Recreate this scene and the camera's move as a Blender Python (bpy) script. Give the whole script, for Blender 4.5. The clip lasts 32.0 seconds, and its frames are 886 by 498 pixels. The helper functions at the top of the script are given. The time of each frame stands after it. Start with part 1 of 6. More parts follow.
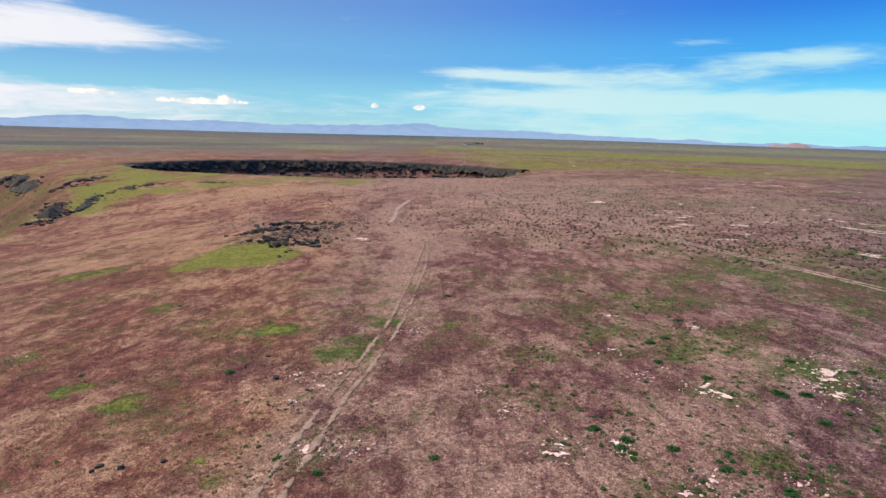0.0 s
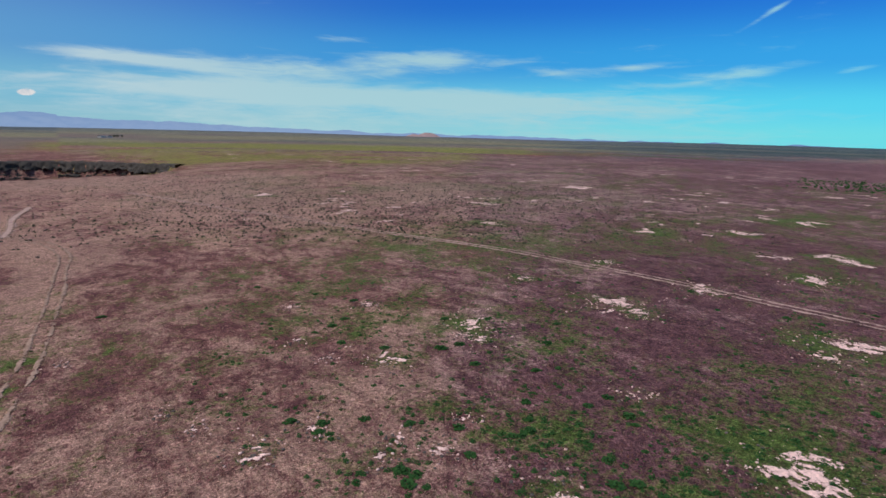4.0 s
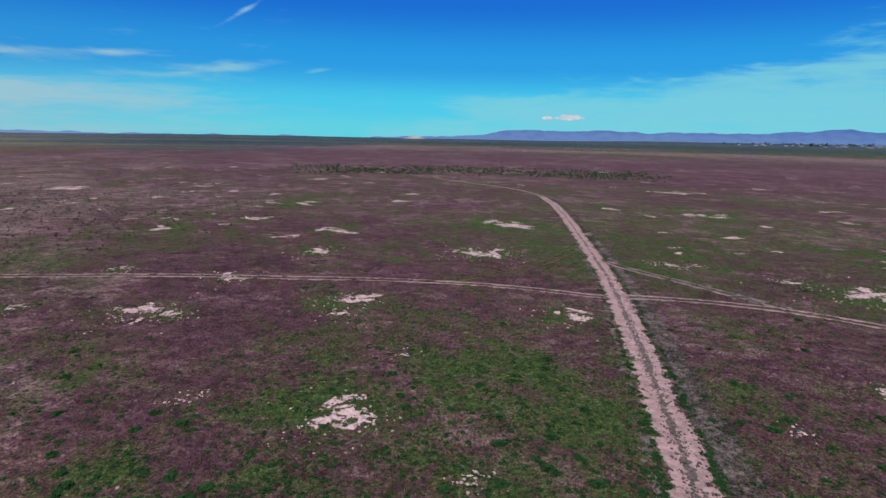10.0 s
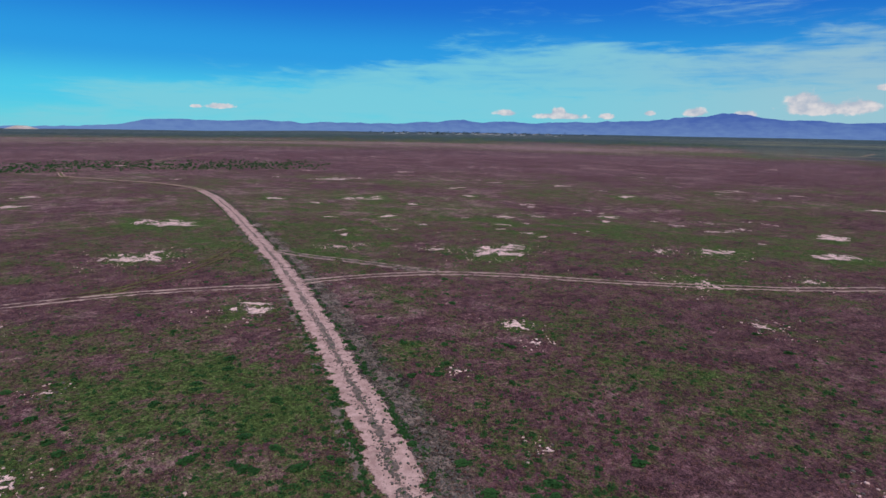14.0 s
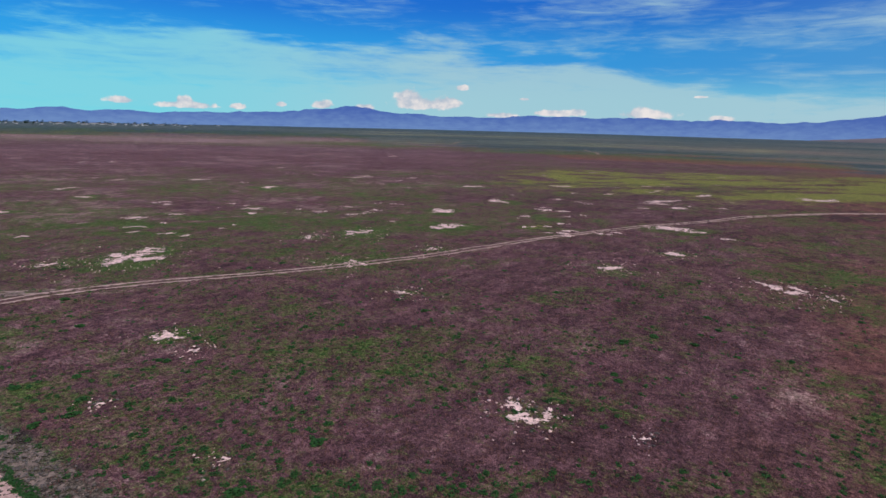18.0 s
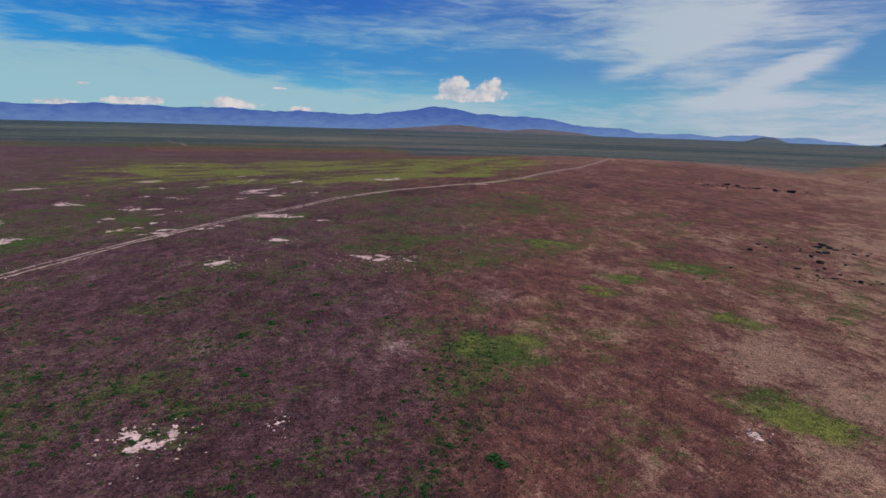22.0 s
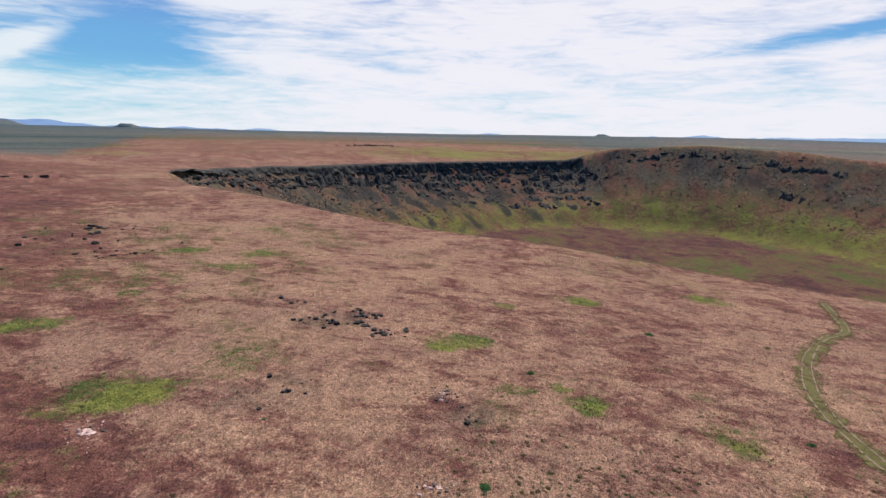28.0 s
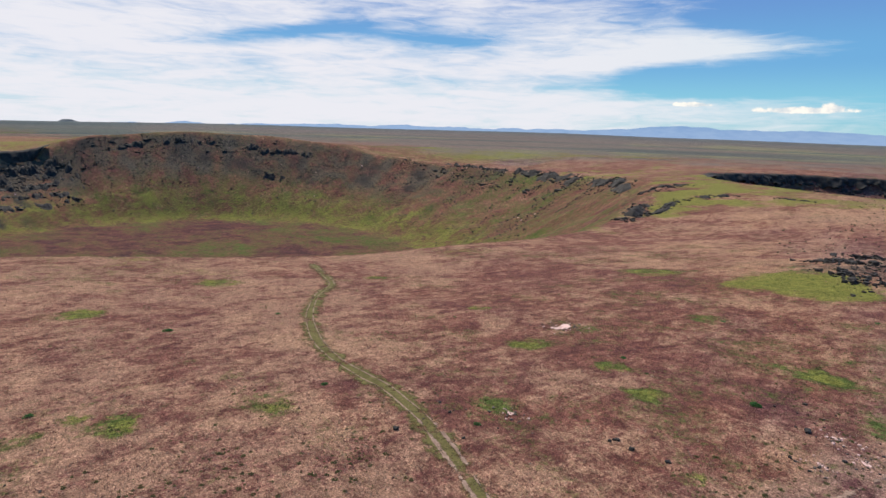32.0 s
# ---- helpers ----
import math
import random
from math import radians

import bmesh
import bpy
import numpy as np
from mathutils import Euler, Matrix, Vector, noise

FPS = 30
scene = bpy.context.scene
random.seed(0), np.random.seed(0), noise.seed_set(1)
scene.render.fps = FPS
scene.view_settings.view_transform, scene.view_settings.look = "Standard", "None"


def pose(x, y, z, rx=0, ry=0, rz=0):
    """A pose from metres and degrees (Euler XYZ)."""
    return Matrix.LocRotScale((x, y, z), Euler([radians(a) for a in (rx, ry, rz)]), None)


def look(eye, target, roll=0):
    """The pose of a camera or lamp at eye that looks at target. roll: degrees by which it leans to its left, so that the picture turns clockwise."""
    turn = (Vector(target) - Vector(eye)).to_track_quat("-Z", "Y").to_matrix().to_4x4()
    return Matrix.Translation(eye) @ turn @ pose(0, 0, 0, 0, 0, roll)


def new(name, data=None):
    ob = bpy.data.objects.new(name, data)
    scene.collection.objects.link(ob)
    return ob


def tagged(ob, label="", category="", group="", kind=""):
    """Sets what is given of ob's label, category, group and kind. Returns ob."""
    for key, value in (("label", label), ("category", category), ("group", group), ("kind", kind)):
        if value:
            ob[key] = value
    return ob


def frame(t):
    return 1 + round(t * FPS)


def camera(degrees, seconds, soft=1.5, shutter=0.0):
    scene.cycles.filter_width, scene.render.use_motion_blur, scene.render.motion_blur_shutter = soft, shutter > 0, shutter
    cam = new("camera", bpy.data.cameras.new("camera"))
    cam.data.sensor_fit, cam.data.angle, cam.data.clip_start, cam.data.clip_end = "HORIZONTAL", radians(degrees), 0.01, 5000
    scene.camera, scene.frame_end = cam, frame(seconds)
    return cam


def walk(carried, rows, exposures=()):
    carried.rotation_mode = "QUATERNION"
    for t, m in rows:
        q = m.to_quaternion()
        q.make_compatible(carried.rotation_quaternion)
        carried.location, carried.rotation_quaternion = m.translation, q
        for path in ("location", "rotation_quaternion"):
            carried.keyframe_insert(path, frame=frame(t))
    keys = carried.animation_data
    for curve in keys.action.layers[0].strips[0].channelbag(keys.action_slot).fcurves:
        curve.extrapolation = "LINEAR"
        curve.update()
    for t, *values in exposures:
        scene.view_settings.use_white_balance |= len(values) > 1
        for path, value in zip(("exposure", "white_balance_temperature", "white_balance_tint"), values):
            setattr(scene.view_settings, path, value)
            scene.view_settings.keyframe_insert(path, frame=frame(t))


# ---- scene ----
# ---- camera: it turns once round above the crater's rim ----
cam = camera(76.71, 32.0)
PATH = [
    (0.0, pose(-0.001, -0.001, 19.998, 0, 0, -0.787) @ pose(0, 0, 0, 78.003) @ pose(0, 0, 0, 0, 0, 1.314)),
    (0.5, pose(-0.004, -0.011, 20.012, 0, 0, -5.070) @ pose(0, 0, 0, 77.968) @ pose(0, 0, 0, 0, 0, 1.336)),
    (1.0, pose(-0.019, -0.020, 20.027, 0, 0, -9.326) @ pose(0, 0, 0, 77.923) @ pose(0, 0, 0, 0, 0, 1.355)),
    (1.5, pose(-0.028, -0.031, 20.045, 0, 0, -13.581) @ pose(0, 0, 0, 77.881) @ pose(0, 0, 0, 0, 0, 1.372)),
    (2.0, pose(-0.040, -0.040, 20.065, 0, 0, -17.807) @ pose(0, 0, 0, 77.850) @ pose(0, 0, 0, 0, 0, 1.385)),
    (2.5, pose(-0.056, -0.044, 20.090, 0, 0, -21.983) @ pose(0, 0, 0, 77.840) @ pose(0, 0, 0, 0, 0, 1.398)),
    (3.0, pose(-0.083, -0.037, 20.119, 0, 0, -26.078) @ pose(0, 0, 0, 77.852) @ pose(0, 0, 0, 0, 0, 1.404)),
    (3.5, pose(-0.115, -0.025, 20.149, 0, 0, -30.106) @ pose(0, 0, 0, 77.877) @ pose(0, 0, 0, 0, 0, 1.393)),
    (5.5, pose(-0.207, -0.001, 20.264, 0, 0, -46.109) @ pose(0, 0, 0, 77.927) @ pose(0, 0, 0, 0, 0, 1.284)),
    (6.0, pose(-0.215, 0.006, 20.287, 0, 0, -50.073) @ pose(0, 0, 0, 77.945) @ pose(0, 0, 0, 0, 0, 1.268)),
    (6.5, pose(-0.212, 0.021, 20.303, 0, 0, -53.995) @ pose(0, 0, 0, 77.976) @ pose(0, 0, 0, 0, 0, 1.262)),
    (7.0, pose(-0.200, 0.046, 20.312, 0, 0, -57.891) @ pose(0, 0, 0, 78.005) @ pose(0, 0, 0, 0, 0, 1.264)),
    (7.5, pose(-0.191, 0.078, 20.315, 0, 0, -61.778) @ pose(0, 0, 0, 78.021) @ pose(0, 0, 0, 0, 0, 1.273)),
    (8.0, pose(-0.190, 0.118, 20.312, 0, 0, -65.669) @ pose(0, 0, 0, 78.030) @ pose(0, 0, 0, 0, 0, 1.284)),
    (8.5, pose(-0.187, 0.165, 20.306, 0, 0, -69.584) @ pose(0, 0, 0, 78.051) @ pose(0, 0, 0, 0, 0, 1.295)),
    (9.0, pose(-0.181, 0.216, 20.299, 0, 0, -73.526) @ pose(0, 0, 0, 78.084) @ pose(0, 0, 0, 0, 0, 1.303)),
    (9.5, pose(-0.174, 0.275, 20.291, 0, 0, -77.495) @ pose(0, 0, 0, 78.123) @ pose(0, 0, 0, 0, 0, 1.303)),
    (10.0, pose(-0.172, 0.336, 20.281, 0, 0, -81.487) @ pose(0, 0, 0, 78.153) @ pose(0, 0, 0, 0, 0, 1.301)),
    (10.5, pose(-0.175, 0.390, 20.268, 0, 0, -85.514) @ pose(0, 0, 0, 78.161) @ pose(0, 0, 0, 0, 0, 1.300)),
    (11.0, pose(-0.184, 0.422, 20.251, 0, 0, -89.610) @ pose(0, 0, 0, 78.140) @ pose(0, 0, 0, 0, 0, 1.295)),
    (11.5, pose(-0.195, 0.421, 20.231, 0, 0, -93.790) @ pose(0, 0, 0, 78.104) @ pose(0, 0, 0, 0, 0, 1.288)),
    (12.0, pose(-0.206, 0.400, 20.209, 0, 0, -98.025) @ pose(0, 0, 0, 78.060) @ pose(0, 0, 0, 0, 0, 1.282)),
    (12.5, pose(-0.218, 0.381, 20.183, 0, 0, -102.261) @ pose(0, 0, 0, 78.009) @ pose(0, 0, 0, 0, 0, 1.275)),
    (13.0, pose(-0.221, 0.374, 20.157, 0, 0, -106.474) @ pose(0, 0, 0, 77.960) @ pose(0, 0, 0, 0, 0, 1.273)),
    (13.5, pose(-0.213, 0.372, 20.130, 0, 0, -110.687) @ pose(0, 0, 0, 77.913) @ pose(0, 0, 0, 0, 0, 1.283)),
    (14.0, pose(-0.191, 0.358, 20.104, 0, 0, -114.955) @ pose(0, 0, 0, 77.875) @ pose(0, 0, 0, 0, 0, 1.304)),
    (14.5, pose(-0.152, 0.341, 20.081, 0, 0, -119.287) @ pose(0, 0, 0, 77.854) @ pose(0, 0, 0, 0, 0, 1.341)),
    (16.5, pose(0.068, 0.299, 20.002, 0, 0, -136.858) @ pose(0, 0, 0, 77.855) @ pose(0, 0, 0, 0, 0, 1.536)),
    (17.0, pose(0.110, 0.291, 19.986, 0, 0, -141.330) @ pose(0, 0, 0, 77.860) @ pose(0, 0, 0, 0, 0, 1.579)),
    (17.5, pose(0.144, 0.288, 19.973, 0, 0, -145.868) @ pose(0, 0, 0, 77.861) @ pose(0, 0, 0, 0, 0, 1.610)),
    (18.0, pose(0.178, 0.291, 19.962, 0, 0, -150.462) @ pose(0, 0, 0, 77.859) @ pose(0, 0, 0, 0, 0, 1.625)),
    (18.5, pose(0.216, 0.295, 19.955, 0, 0, -155.117) @ pose(0, 0, 0, 77.856) @ pose(0, 0, 0, 0, 0, 1.625)),
    (19.0, pose(0.257, 0.296, 19.951, 0, 0, -159.848) @ pose(0, 0, 0, 77.857) @ pose(0, 0, 0, 0, 0, 1.611)),
    (19.5, pose(0.291, 0.289, 19.951, 0, 0, -164.677) @ pose(0, 0, 0, 77.870) @ pose(0, 0, 0, 0, 0, 1.588)),
    (20.0, pose(0.313, 0.273, 19.953, 0, 0, -169.607) @ pose(0, 0, 0, 77.883) @ pose(0, 0, 0, 0, 0, 1.568)),
    (20.5, pose(0.324, 0.256, 19.958, 0, 0, -174.623) @ pose(0, 0, 0, 77.890) @ pose(0, 0, 0, 0, 0, 1.556)),
    (21.0, pose(0.328, 0.237, 19.966, 0, 0, -179.717) @ pose(0, 0, 0, 77.897) @ pose(0, 0, 0, 0, 0, 1.549)),
    (21.5, pose(0.321, 0.213, 19.978, 0, 0, -184.896) @ pose(0, 0, 0, 77.918) @ pose(0, 0, 0, 0, 0, 1.544)),
    (22.0, pose(0.307, 0.185, 19.994, 0, 0, -190.162) @ pose(0, 0, 0, 77.957) @ pose(0, 0, 0, 0, 0, 1.539)),
    (22.5, pose(0.294, 0.165, 20.012, 0, 0, -195.510) @ pose(0, 0, 0, 77.995) @ pose(0, 0, 0, 0, 0, 1.533)),
    (23.0, pose(0.289, 0.153, 20.033, 0, 0, -200.922) @ pose(0, 0, 0, 78.025) @ pose(0, 0, 0, 0, 0, 1.522)),
    (23.5, pose(0.295, 0.139, 20.055, 0, 0, -206.384) @ pose(0, 0, 0, 78.047) @ pose(0, 0, 0, 0, 0, 1.504)),
    (24.0, pose(0.315, 0.117, 20.080, 0, 0, -211.884) @ pose(0, 0, 0, 78.061) @ pose(0, 0, 0, 0, 0, 1.478)),
    (24.5, pose(0.354, 0.086, 20.108, 0, 0, -217.414) @ pose(0, 0, 0, 78.067) @ pose(0, 0, 0, 0, 0, 1.447)),
    (25.0, pose(0.404, 0.058, 20.138, 0, 0, -223.002) @ pose(0, 0, 0, 78.062) @ pose(0, 0, 0, 0, 0, 1.413)),
    (25.5, pose(0.462, 0.036, 20.172, 0, 0, -228.662) @ pose(0, 0, 0, 78.047) @ pose(0, 0, 0, 0, 0, 1.377)),
    (27.5, pose(0.711, -0.031, 20.316, 0, 0, -251.594) @ pose(0, 0, 0, 77.921) @ pose(0, 0, 0, 0, 0, 1.233)),
    (28.0, pose(0.767, -0.032, 20.350, 0, 0, -257.463) @ pose(0, 0, 0, 77.891) @ pose(0, 0, 0, 0, 0, 1.218)),
    (28.5, pose(0.819, -0.028, 20.381, 0, 0, -263.436) @ pose(0, 0, 0, 77.860) @ pose(0, 0, 0, 0, 0, 1.227)),
    (29.0, pose(0.858, -0.018, 20.409, 0, 0, -269.488) @ pose(0, 0, 0, 77.834) @ pose(0, 0, 0, 0, 0, 1.258)),
    (29.5, pose(0.888, -0.014, 20.434, 0, 0, -275.578) @ pose(0, 0, 0, 77.810) @ pose(0, 0, 0, 0, 0, 1.306)),
    (30.0, pose(0.907, -0.027, 20.456, 0, 0, -281.672) @ pose(0, 0, 0, 77.791) @ pose(0, 0, 0, 0, 0, 1.362)),
    (30.5, pose(0.923, -0.053, 20.475, 0, 0, -287.773) @ pose(0, 0, 0, 77.767) @ pose(0, 0, 0, 0, 0, 1.414)),
    (31.0, pose(0.941, -0.083, 20.493, 0, 0, -293.902) @ pose(0, 0, 0, 77.737) @ pose(0, 0, 0, 0, 0, 1.451)),
    (31.5, pose(0.967, -0.108, 20.509, 0, 0, -300.074) @ pose(0, 0, 0, 77.701) @ pose(0, 0, 0, 0, 0, 1.478)),
    (32.0, pose(0.998, -0.132, 20.525, 0, 0, -306.267) @ pose(0, 0, 0, 77.663) @ pose(0, 0, 0, 0, 0, 1.499)),
]
EXPOSURES = [
    (0.0, 0.42, 6900, 13), (3.0, 0.2, 6650, 13), (6.0, -0.40, 6250, 15), (9.0, -0.22, 6100, 15), (13.0, -0.27, 6150, 16), (17.0, -0.12, 6250, 15), (19.0, -0.18, 6300, 15), (22.0, -0.34, 6300, 16),
    (23.0, 0.10, 6500, 14), (24.0, 0.36, 6600, 12), (25.0, 0.42, 6650, 11), (28.0, 0.35, 6700, 11), (32.0, 0.30, 6750, 10),
]
walk(cam, PATH, EXPOSURES)

# ---- world and sun ----
SUN_AZ, SUN_EL = 280.0, 60.0
world = bpy.data.worlds.new("sky")
scene.world = world
world.use_nodes = True


class Nodes:
    """Short hand for building a node tree."""

    def __init__(self, tree):
        self.tree = tree
        tree.nodes.clear()

    def add(self, kind, **values):
        n = self.tree.nodes.new(kind)
        for key, value in values.items():
            if key in ("noise_dimensions", "operation", "blend_type", "data_type", "sky_type", "sun_disc", "sun_elevation",
                       "sun_rotation", "air_density", "dust_density", "ozone_density", "altitude", "attribute_name", "interpolation_type",
                       "feature", "distance", "clamp", "vector_type", "normalize"):
                setattr(n, key, value)
        return n

    def link(self, a, b):
        self.tree.links.new(a, b)

    def put(self, socket, value):
        if isinstance(value, bpy.types.NodeSocket):
            self.link(value, socket)
        else:
            socket.default_value = value

    def math(self, op, a, b=0.0, c=0.0, clamp=False):
        n = self.tree.nodes.new("ShaderNodeMath")
        n.operation, n.use_clamp = op, clamp
        for s, v in zip(n.inputs, (a, b, c)):
            self.put(s, v)
        return n.outputs[0]

    def noise(self, vec, scale, detail=4.0, rough=0.55, distort=0.0):
        n = self.tree.nodes.new("ShaderNodeTexNoise")
        self.put(n.inputs["Vector"], vec)
        n.inputs["Scale"].default_value, n.inputs["Detail"].default_value = scale, detail
        n.inputs["Roughness"].default_value, n.inputs["Distortion"].default_value = rough, distort
        return n.outputs["Fac"]

    def ramp(self, fac, lo, hi, out_lo=0.0, out_hi=1.0, smooth=True):
        n = self.tree.nodes.new("ShaderNodeMapRange")
        n.interpolation_type = "SMOOTHSTEP" if smooth else "LINEAR"
        for s, v in zip(n.inputs, (fac, lo, hi, out_lo, out_hi)):
            self.put(s, v)
        return n.outputs[0]

    def mix(self, fac, a, b, blend="MIX"):
        n = self.tree.nodes.new("ShaderNodeMix")
        n.data_type, n.blend_type, n.clamp_factor = "RGBA", blend, True
        self.put(n.inputs[0], fac)
        for s, v in ((n.inputs[6], a), (n.inputs[7], b)):
            self.put(s, (*v, 1.0) if isinstance(v, tuple) and len(v) == 3 else v)
        return n.outputs[2]

    def scaled(self, vec, sx, sy, sz):
        n = self.tree.nodes.new("ShaderNodeVectorMath")
        n.operation = "MULTIPLY"
        self.put(n.inputs[0], vec)
        n.inputs[1].default_value = (sx, sy, sz)
        return n.outputs[0]


w = Nodes(world.node_tree)
sky = w.add("ShaderNodeTexSky", sky_type="NISHITA", sun_disc=False, sun_elevation=radians(SUN_EL), sun_rotation=radians(SUN_AZ),
            altitude=1000.0, air_density=1.0, dust_density=0.6, ozone_density=2.5)
direction = w.add("ShaderNodeTexCoord").outputs["Generated"]
split = w.add("ShaderNodeSeparateXYZ")
w.link(direction, split.inputs[0])
DEG = 57.29578
bearing = w.math("MULTIPLY", w.math("ARCTAN2", split.outputs[0], split.outputs[1]), DEG)
elevation = w.math("MULTIPLY", w.math("ARCSINE", split.outputs[2]), DEG)


def ramp_stops(fac, stops):
    n = w.tree.nodes.new("ShaderNodeValToRGB")
    n.color_ramp.interpolation = "EASE"
    els = n.color_ramp.elements
    while len(els) < len(stops):
        els.new(0.5)
    for e, (pos, c) in zip(els, sorted(stops)):
        e.position, e.color = pos, (*c, 1) if isinstance(c, tuple) else (c, c, c, 1)
    w.put(n.inputs[0], fac)
    return n.outputs[0]


def round_the_sky(*stops):
    """A value that changes with the bearing, -180 to 180 degrees."""
    return ramp_stops(w.math("MULTIPLY_ADD", bearing, 1 / 360.0, 0.5), [(a / 360.0 + 0.5, v) for a, v in stops])


# clear sky: pale at the horizon, deep blue above
clear = ramp_stops(w.math("DIVIDE", elevation, 40.0, clamp=True),
                   [(0.0, (0.26, 0.62, 0.72)), (0.06, (0.13, 0.56, 0.77)), (0.16, (0.02, 0.31, 0.72)), (0.30, (0.0, 0.14, 0.61)), (0.6, (0.02, 0.13, 0.45)), (1.0, (0.02, 0.11, 0.38))])
facing = w.math("ADD", w.math("MULTIPLY", split.outputs[0], math.sin(radians(SUN_AZ))), w.math("MULTIPLY", split.outputs[1], math.cos(radians(SUN_AZ))))
clear = w.mix(w.ramp(facing, -1.0, -0.25, 0.72, 0.0), clear, w.mix(1.0, clear, (0.12, 1.32, 1.24), "MULTIPLY"))
clear = w.mix(w.ramp(facing, -0.45, 0.5, 0.0, 0.46), clear, (0.22, 0.36, 0.48))
clear = w.mix(0.08, clear, w.mix(1.0, sky.outputs[0], (0.10, 0.10, 0.10), "MULTIPLY"))
# thin high cloud: how much of it low, at middle height and high over the horizon
low = round_the_sky((-180, .56), (-160, .54), (-140, .60), (-125, .66), (-110, .74), (-60, .76), (-45, .70), (-34, .56), (-22, .44), (-8, .38), (2, .44), (16, .56), (40, .54), (54, .46), (66, .36), (80, .34), (180, .50))
middle = round_the_sky((-180, .40), (-160, .34), (-148, .46), (-132, .42), (-118, .62), (-100, .72), (-62, .70), (-50, .62), (-42, .46), (-34, .30), (-22, .22), (-6, .20), (60, .22), (84, .20), (150, .22), (180, .38))
high = round_the_sky((-180, .40), (-165, .44), (-152, .56), (-140, .46), (-128, .48), (-112, .64), (-95, .72), (-60, .66), (-44, .60), (-34, .48), (-22, .26), (-10, .18), (40, .16), (100, .15), (130, .30), (150, .36), (165, .42), (180, .40))
amount = w.mix(w.ramp(elevation, 2.0, 5.0), low, middle)
amount = w.mix(w.ramp(elevation, 6.0, 9.5), amount, high)
# one broad sheet of cloud with a slanting upper edge
sheet_top = w.math("MULTIPLY", round_the_sky((-180, .28), (-168, .18), (-156, .04), (-140, 0), (68, 0), (76, .12), (87, .27), (93, .34), (103, .47), (110, .56), (126, .69), (147, .68), (162, .60), (174, .42), (180, .28)), 12.0)
streaks = w.noise(w.scaled(direction, 1.0, 1.0, 5.5), 4.2, 8.0, 0.58, 0.35)
wisps = w.noise(w.scaled(direction, 1.0, 1.0, 7.0), 13.0, 6.0, 0.62, 0.7)
threads = w.noise(w.scaled(direction, 1.0, 1.0, 16.0), 9.0, 7.0, 0.62, 0.5)
edge_ = w.math("ADD", w.math("SUBTRACT", sheet_top, elevation), w.math("MULTIPLY", w.math("SUBTRACT", streaks, 0.5), 6.0))
sheet_ = w.math("MULTIPLY", w.ramp(edge_, -1.2, 2.2, 0.0, 0.46), w.ramp(sheet_top, 0.2, 2.0))
amount = w.math("ADD", amount, w.math("MULTIPLY", sheet_, w.ramp(elevation, 0.0, 2.6, 0.65, 1.0)))
# single streaks, and gaps between them: bearing, elevation, half width, half height, slope, weight
CIRRUS = ((-31.5, 7.4, 14.0, 1.7, 0.02, .38), (-36, 2.6, 14.0, 1.6, 0.0, .20), (6.3, 5.3, 6.2, 0.6, -.03, .52), (17.5, 4.7, 12.0, 1.2, .05, .46), (17.5, 3.0, 15.0, 0.9, 0.0, .36), (9.0, 4.35, 5.0, 0.35, -.02, -.22),
          (32.5, 6.6, 8.0, 1.1, 0.02, .50), (23.9, 8.1, 3.4, 0.45, 0.03, .34), (35.4, 3.1, 11.0, 0.9, 0.0, .22), (44.9, 5.5, 4.4, 0.5, 0.02, .36), (52.0, 6.0, 2.6, 0.3, 0.08, .36),
          (61.8, 5.45, 5.2, 0.5, 0.11, .40), (68.9, 5.4, 2.0, 0.28, 0.2, .38), (62.8, 10.4, 2.2, 0.3, 0.62, .38), (42.0, 2.5, 15.0, 0.9, -0.02, .20), (56, 4.4, 5.0, 0.35, 0.02, .20),
          (-147.5, 9.4, 7.5, 2.0, 0.12, .34), (-139.4, 5.6, 5.2, 1.0, 0.45, .42), (-143.1, 3.1, 4.4, 0.5, 0.02, .34), (-125, 10.7, 6.5, 1.0, 0.0, .34), (-117, 5.6, 12.0, 2.2, -0.08, .22),
          (-151, 6.4, 5.0, 0.7, 0.35, .26), (-131.5, 7.6, 4.4, 2.6, 0.2, -.34), (-160.7, 5.6, 7.5, 1.6, -0.22, -.20), (-126, 5.6, 5.6, 1.2, -0.15, -.24), (-110.2, 6.0, 5.2, 0.6, -0.12, -.28),
          (-68, 8.3, 9.0, 0.7, 0.13, -.34), (-55.5, 8.2, 7.5, 0.7, -0.04, -.36), (-71.4, 5.9, 5.6, 0.6, 0.04, -.16), (-28, 4.3, 13.0, 1.3, 0.05, -.30), (-36, 6.6, 9.0, 0.8, 0.10, .26), (-22, 9.5, 9.0, 1.4, 0.0, -.30))
for az_, el_, wide_, tall_, slope_, weight_ in CIRRUS:
    off = w.math("SUBTRACT", bearing, az_)
    du = w.math("DIVIDE", off, wide_)
    dv = w.math("DIVIDE", w.math("SUBTRACT", w.math("SUBTRACT", elevation, el_), w.math("MULTIPLY", off, slope_)), tall_)
    far_out = w.math("ADD", w.math("MULTIPLY", du, du), w.math("MULTIPLY", dv, dv))
    amount = w.math("MULTIPLY_ADD", w.math("EXPONENT", w.math("MULTIPLY", far_out, -1.0)), weight_, amount)
field = w.math("ADD", w.math("ADD", w.math("MULTIPLY", streaks, 0.70), w.math("MULTIPLY", threads, 0.14)), w.math("MULTIPLY", wisps, 0.56))
veil = w.ramp(w.math("ADD", field, w.math("SUBTRACT", amount, 0.7)), 0.30, 0.80)
glow = w.ramp(facing, -0.4, 0.95)
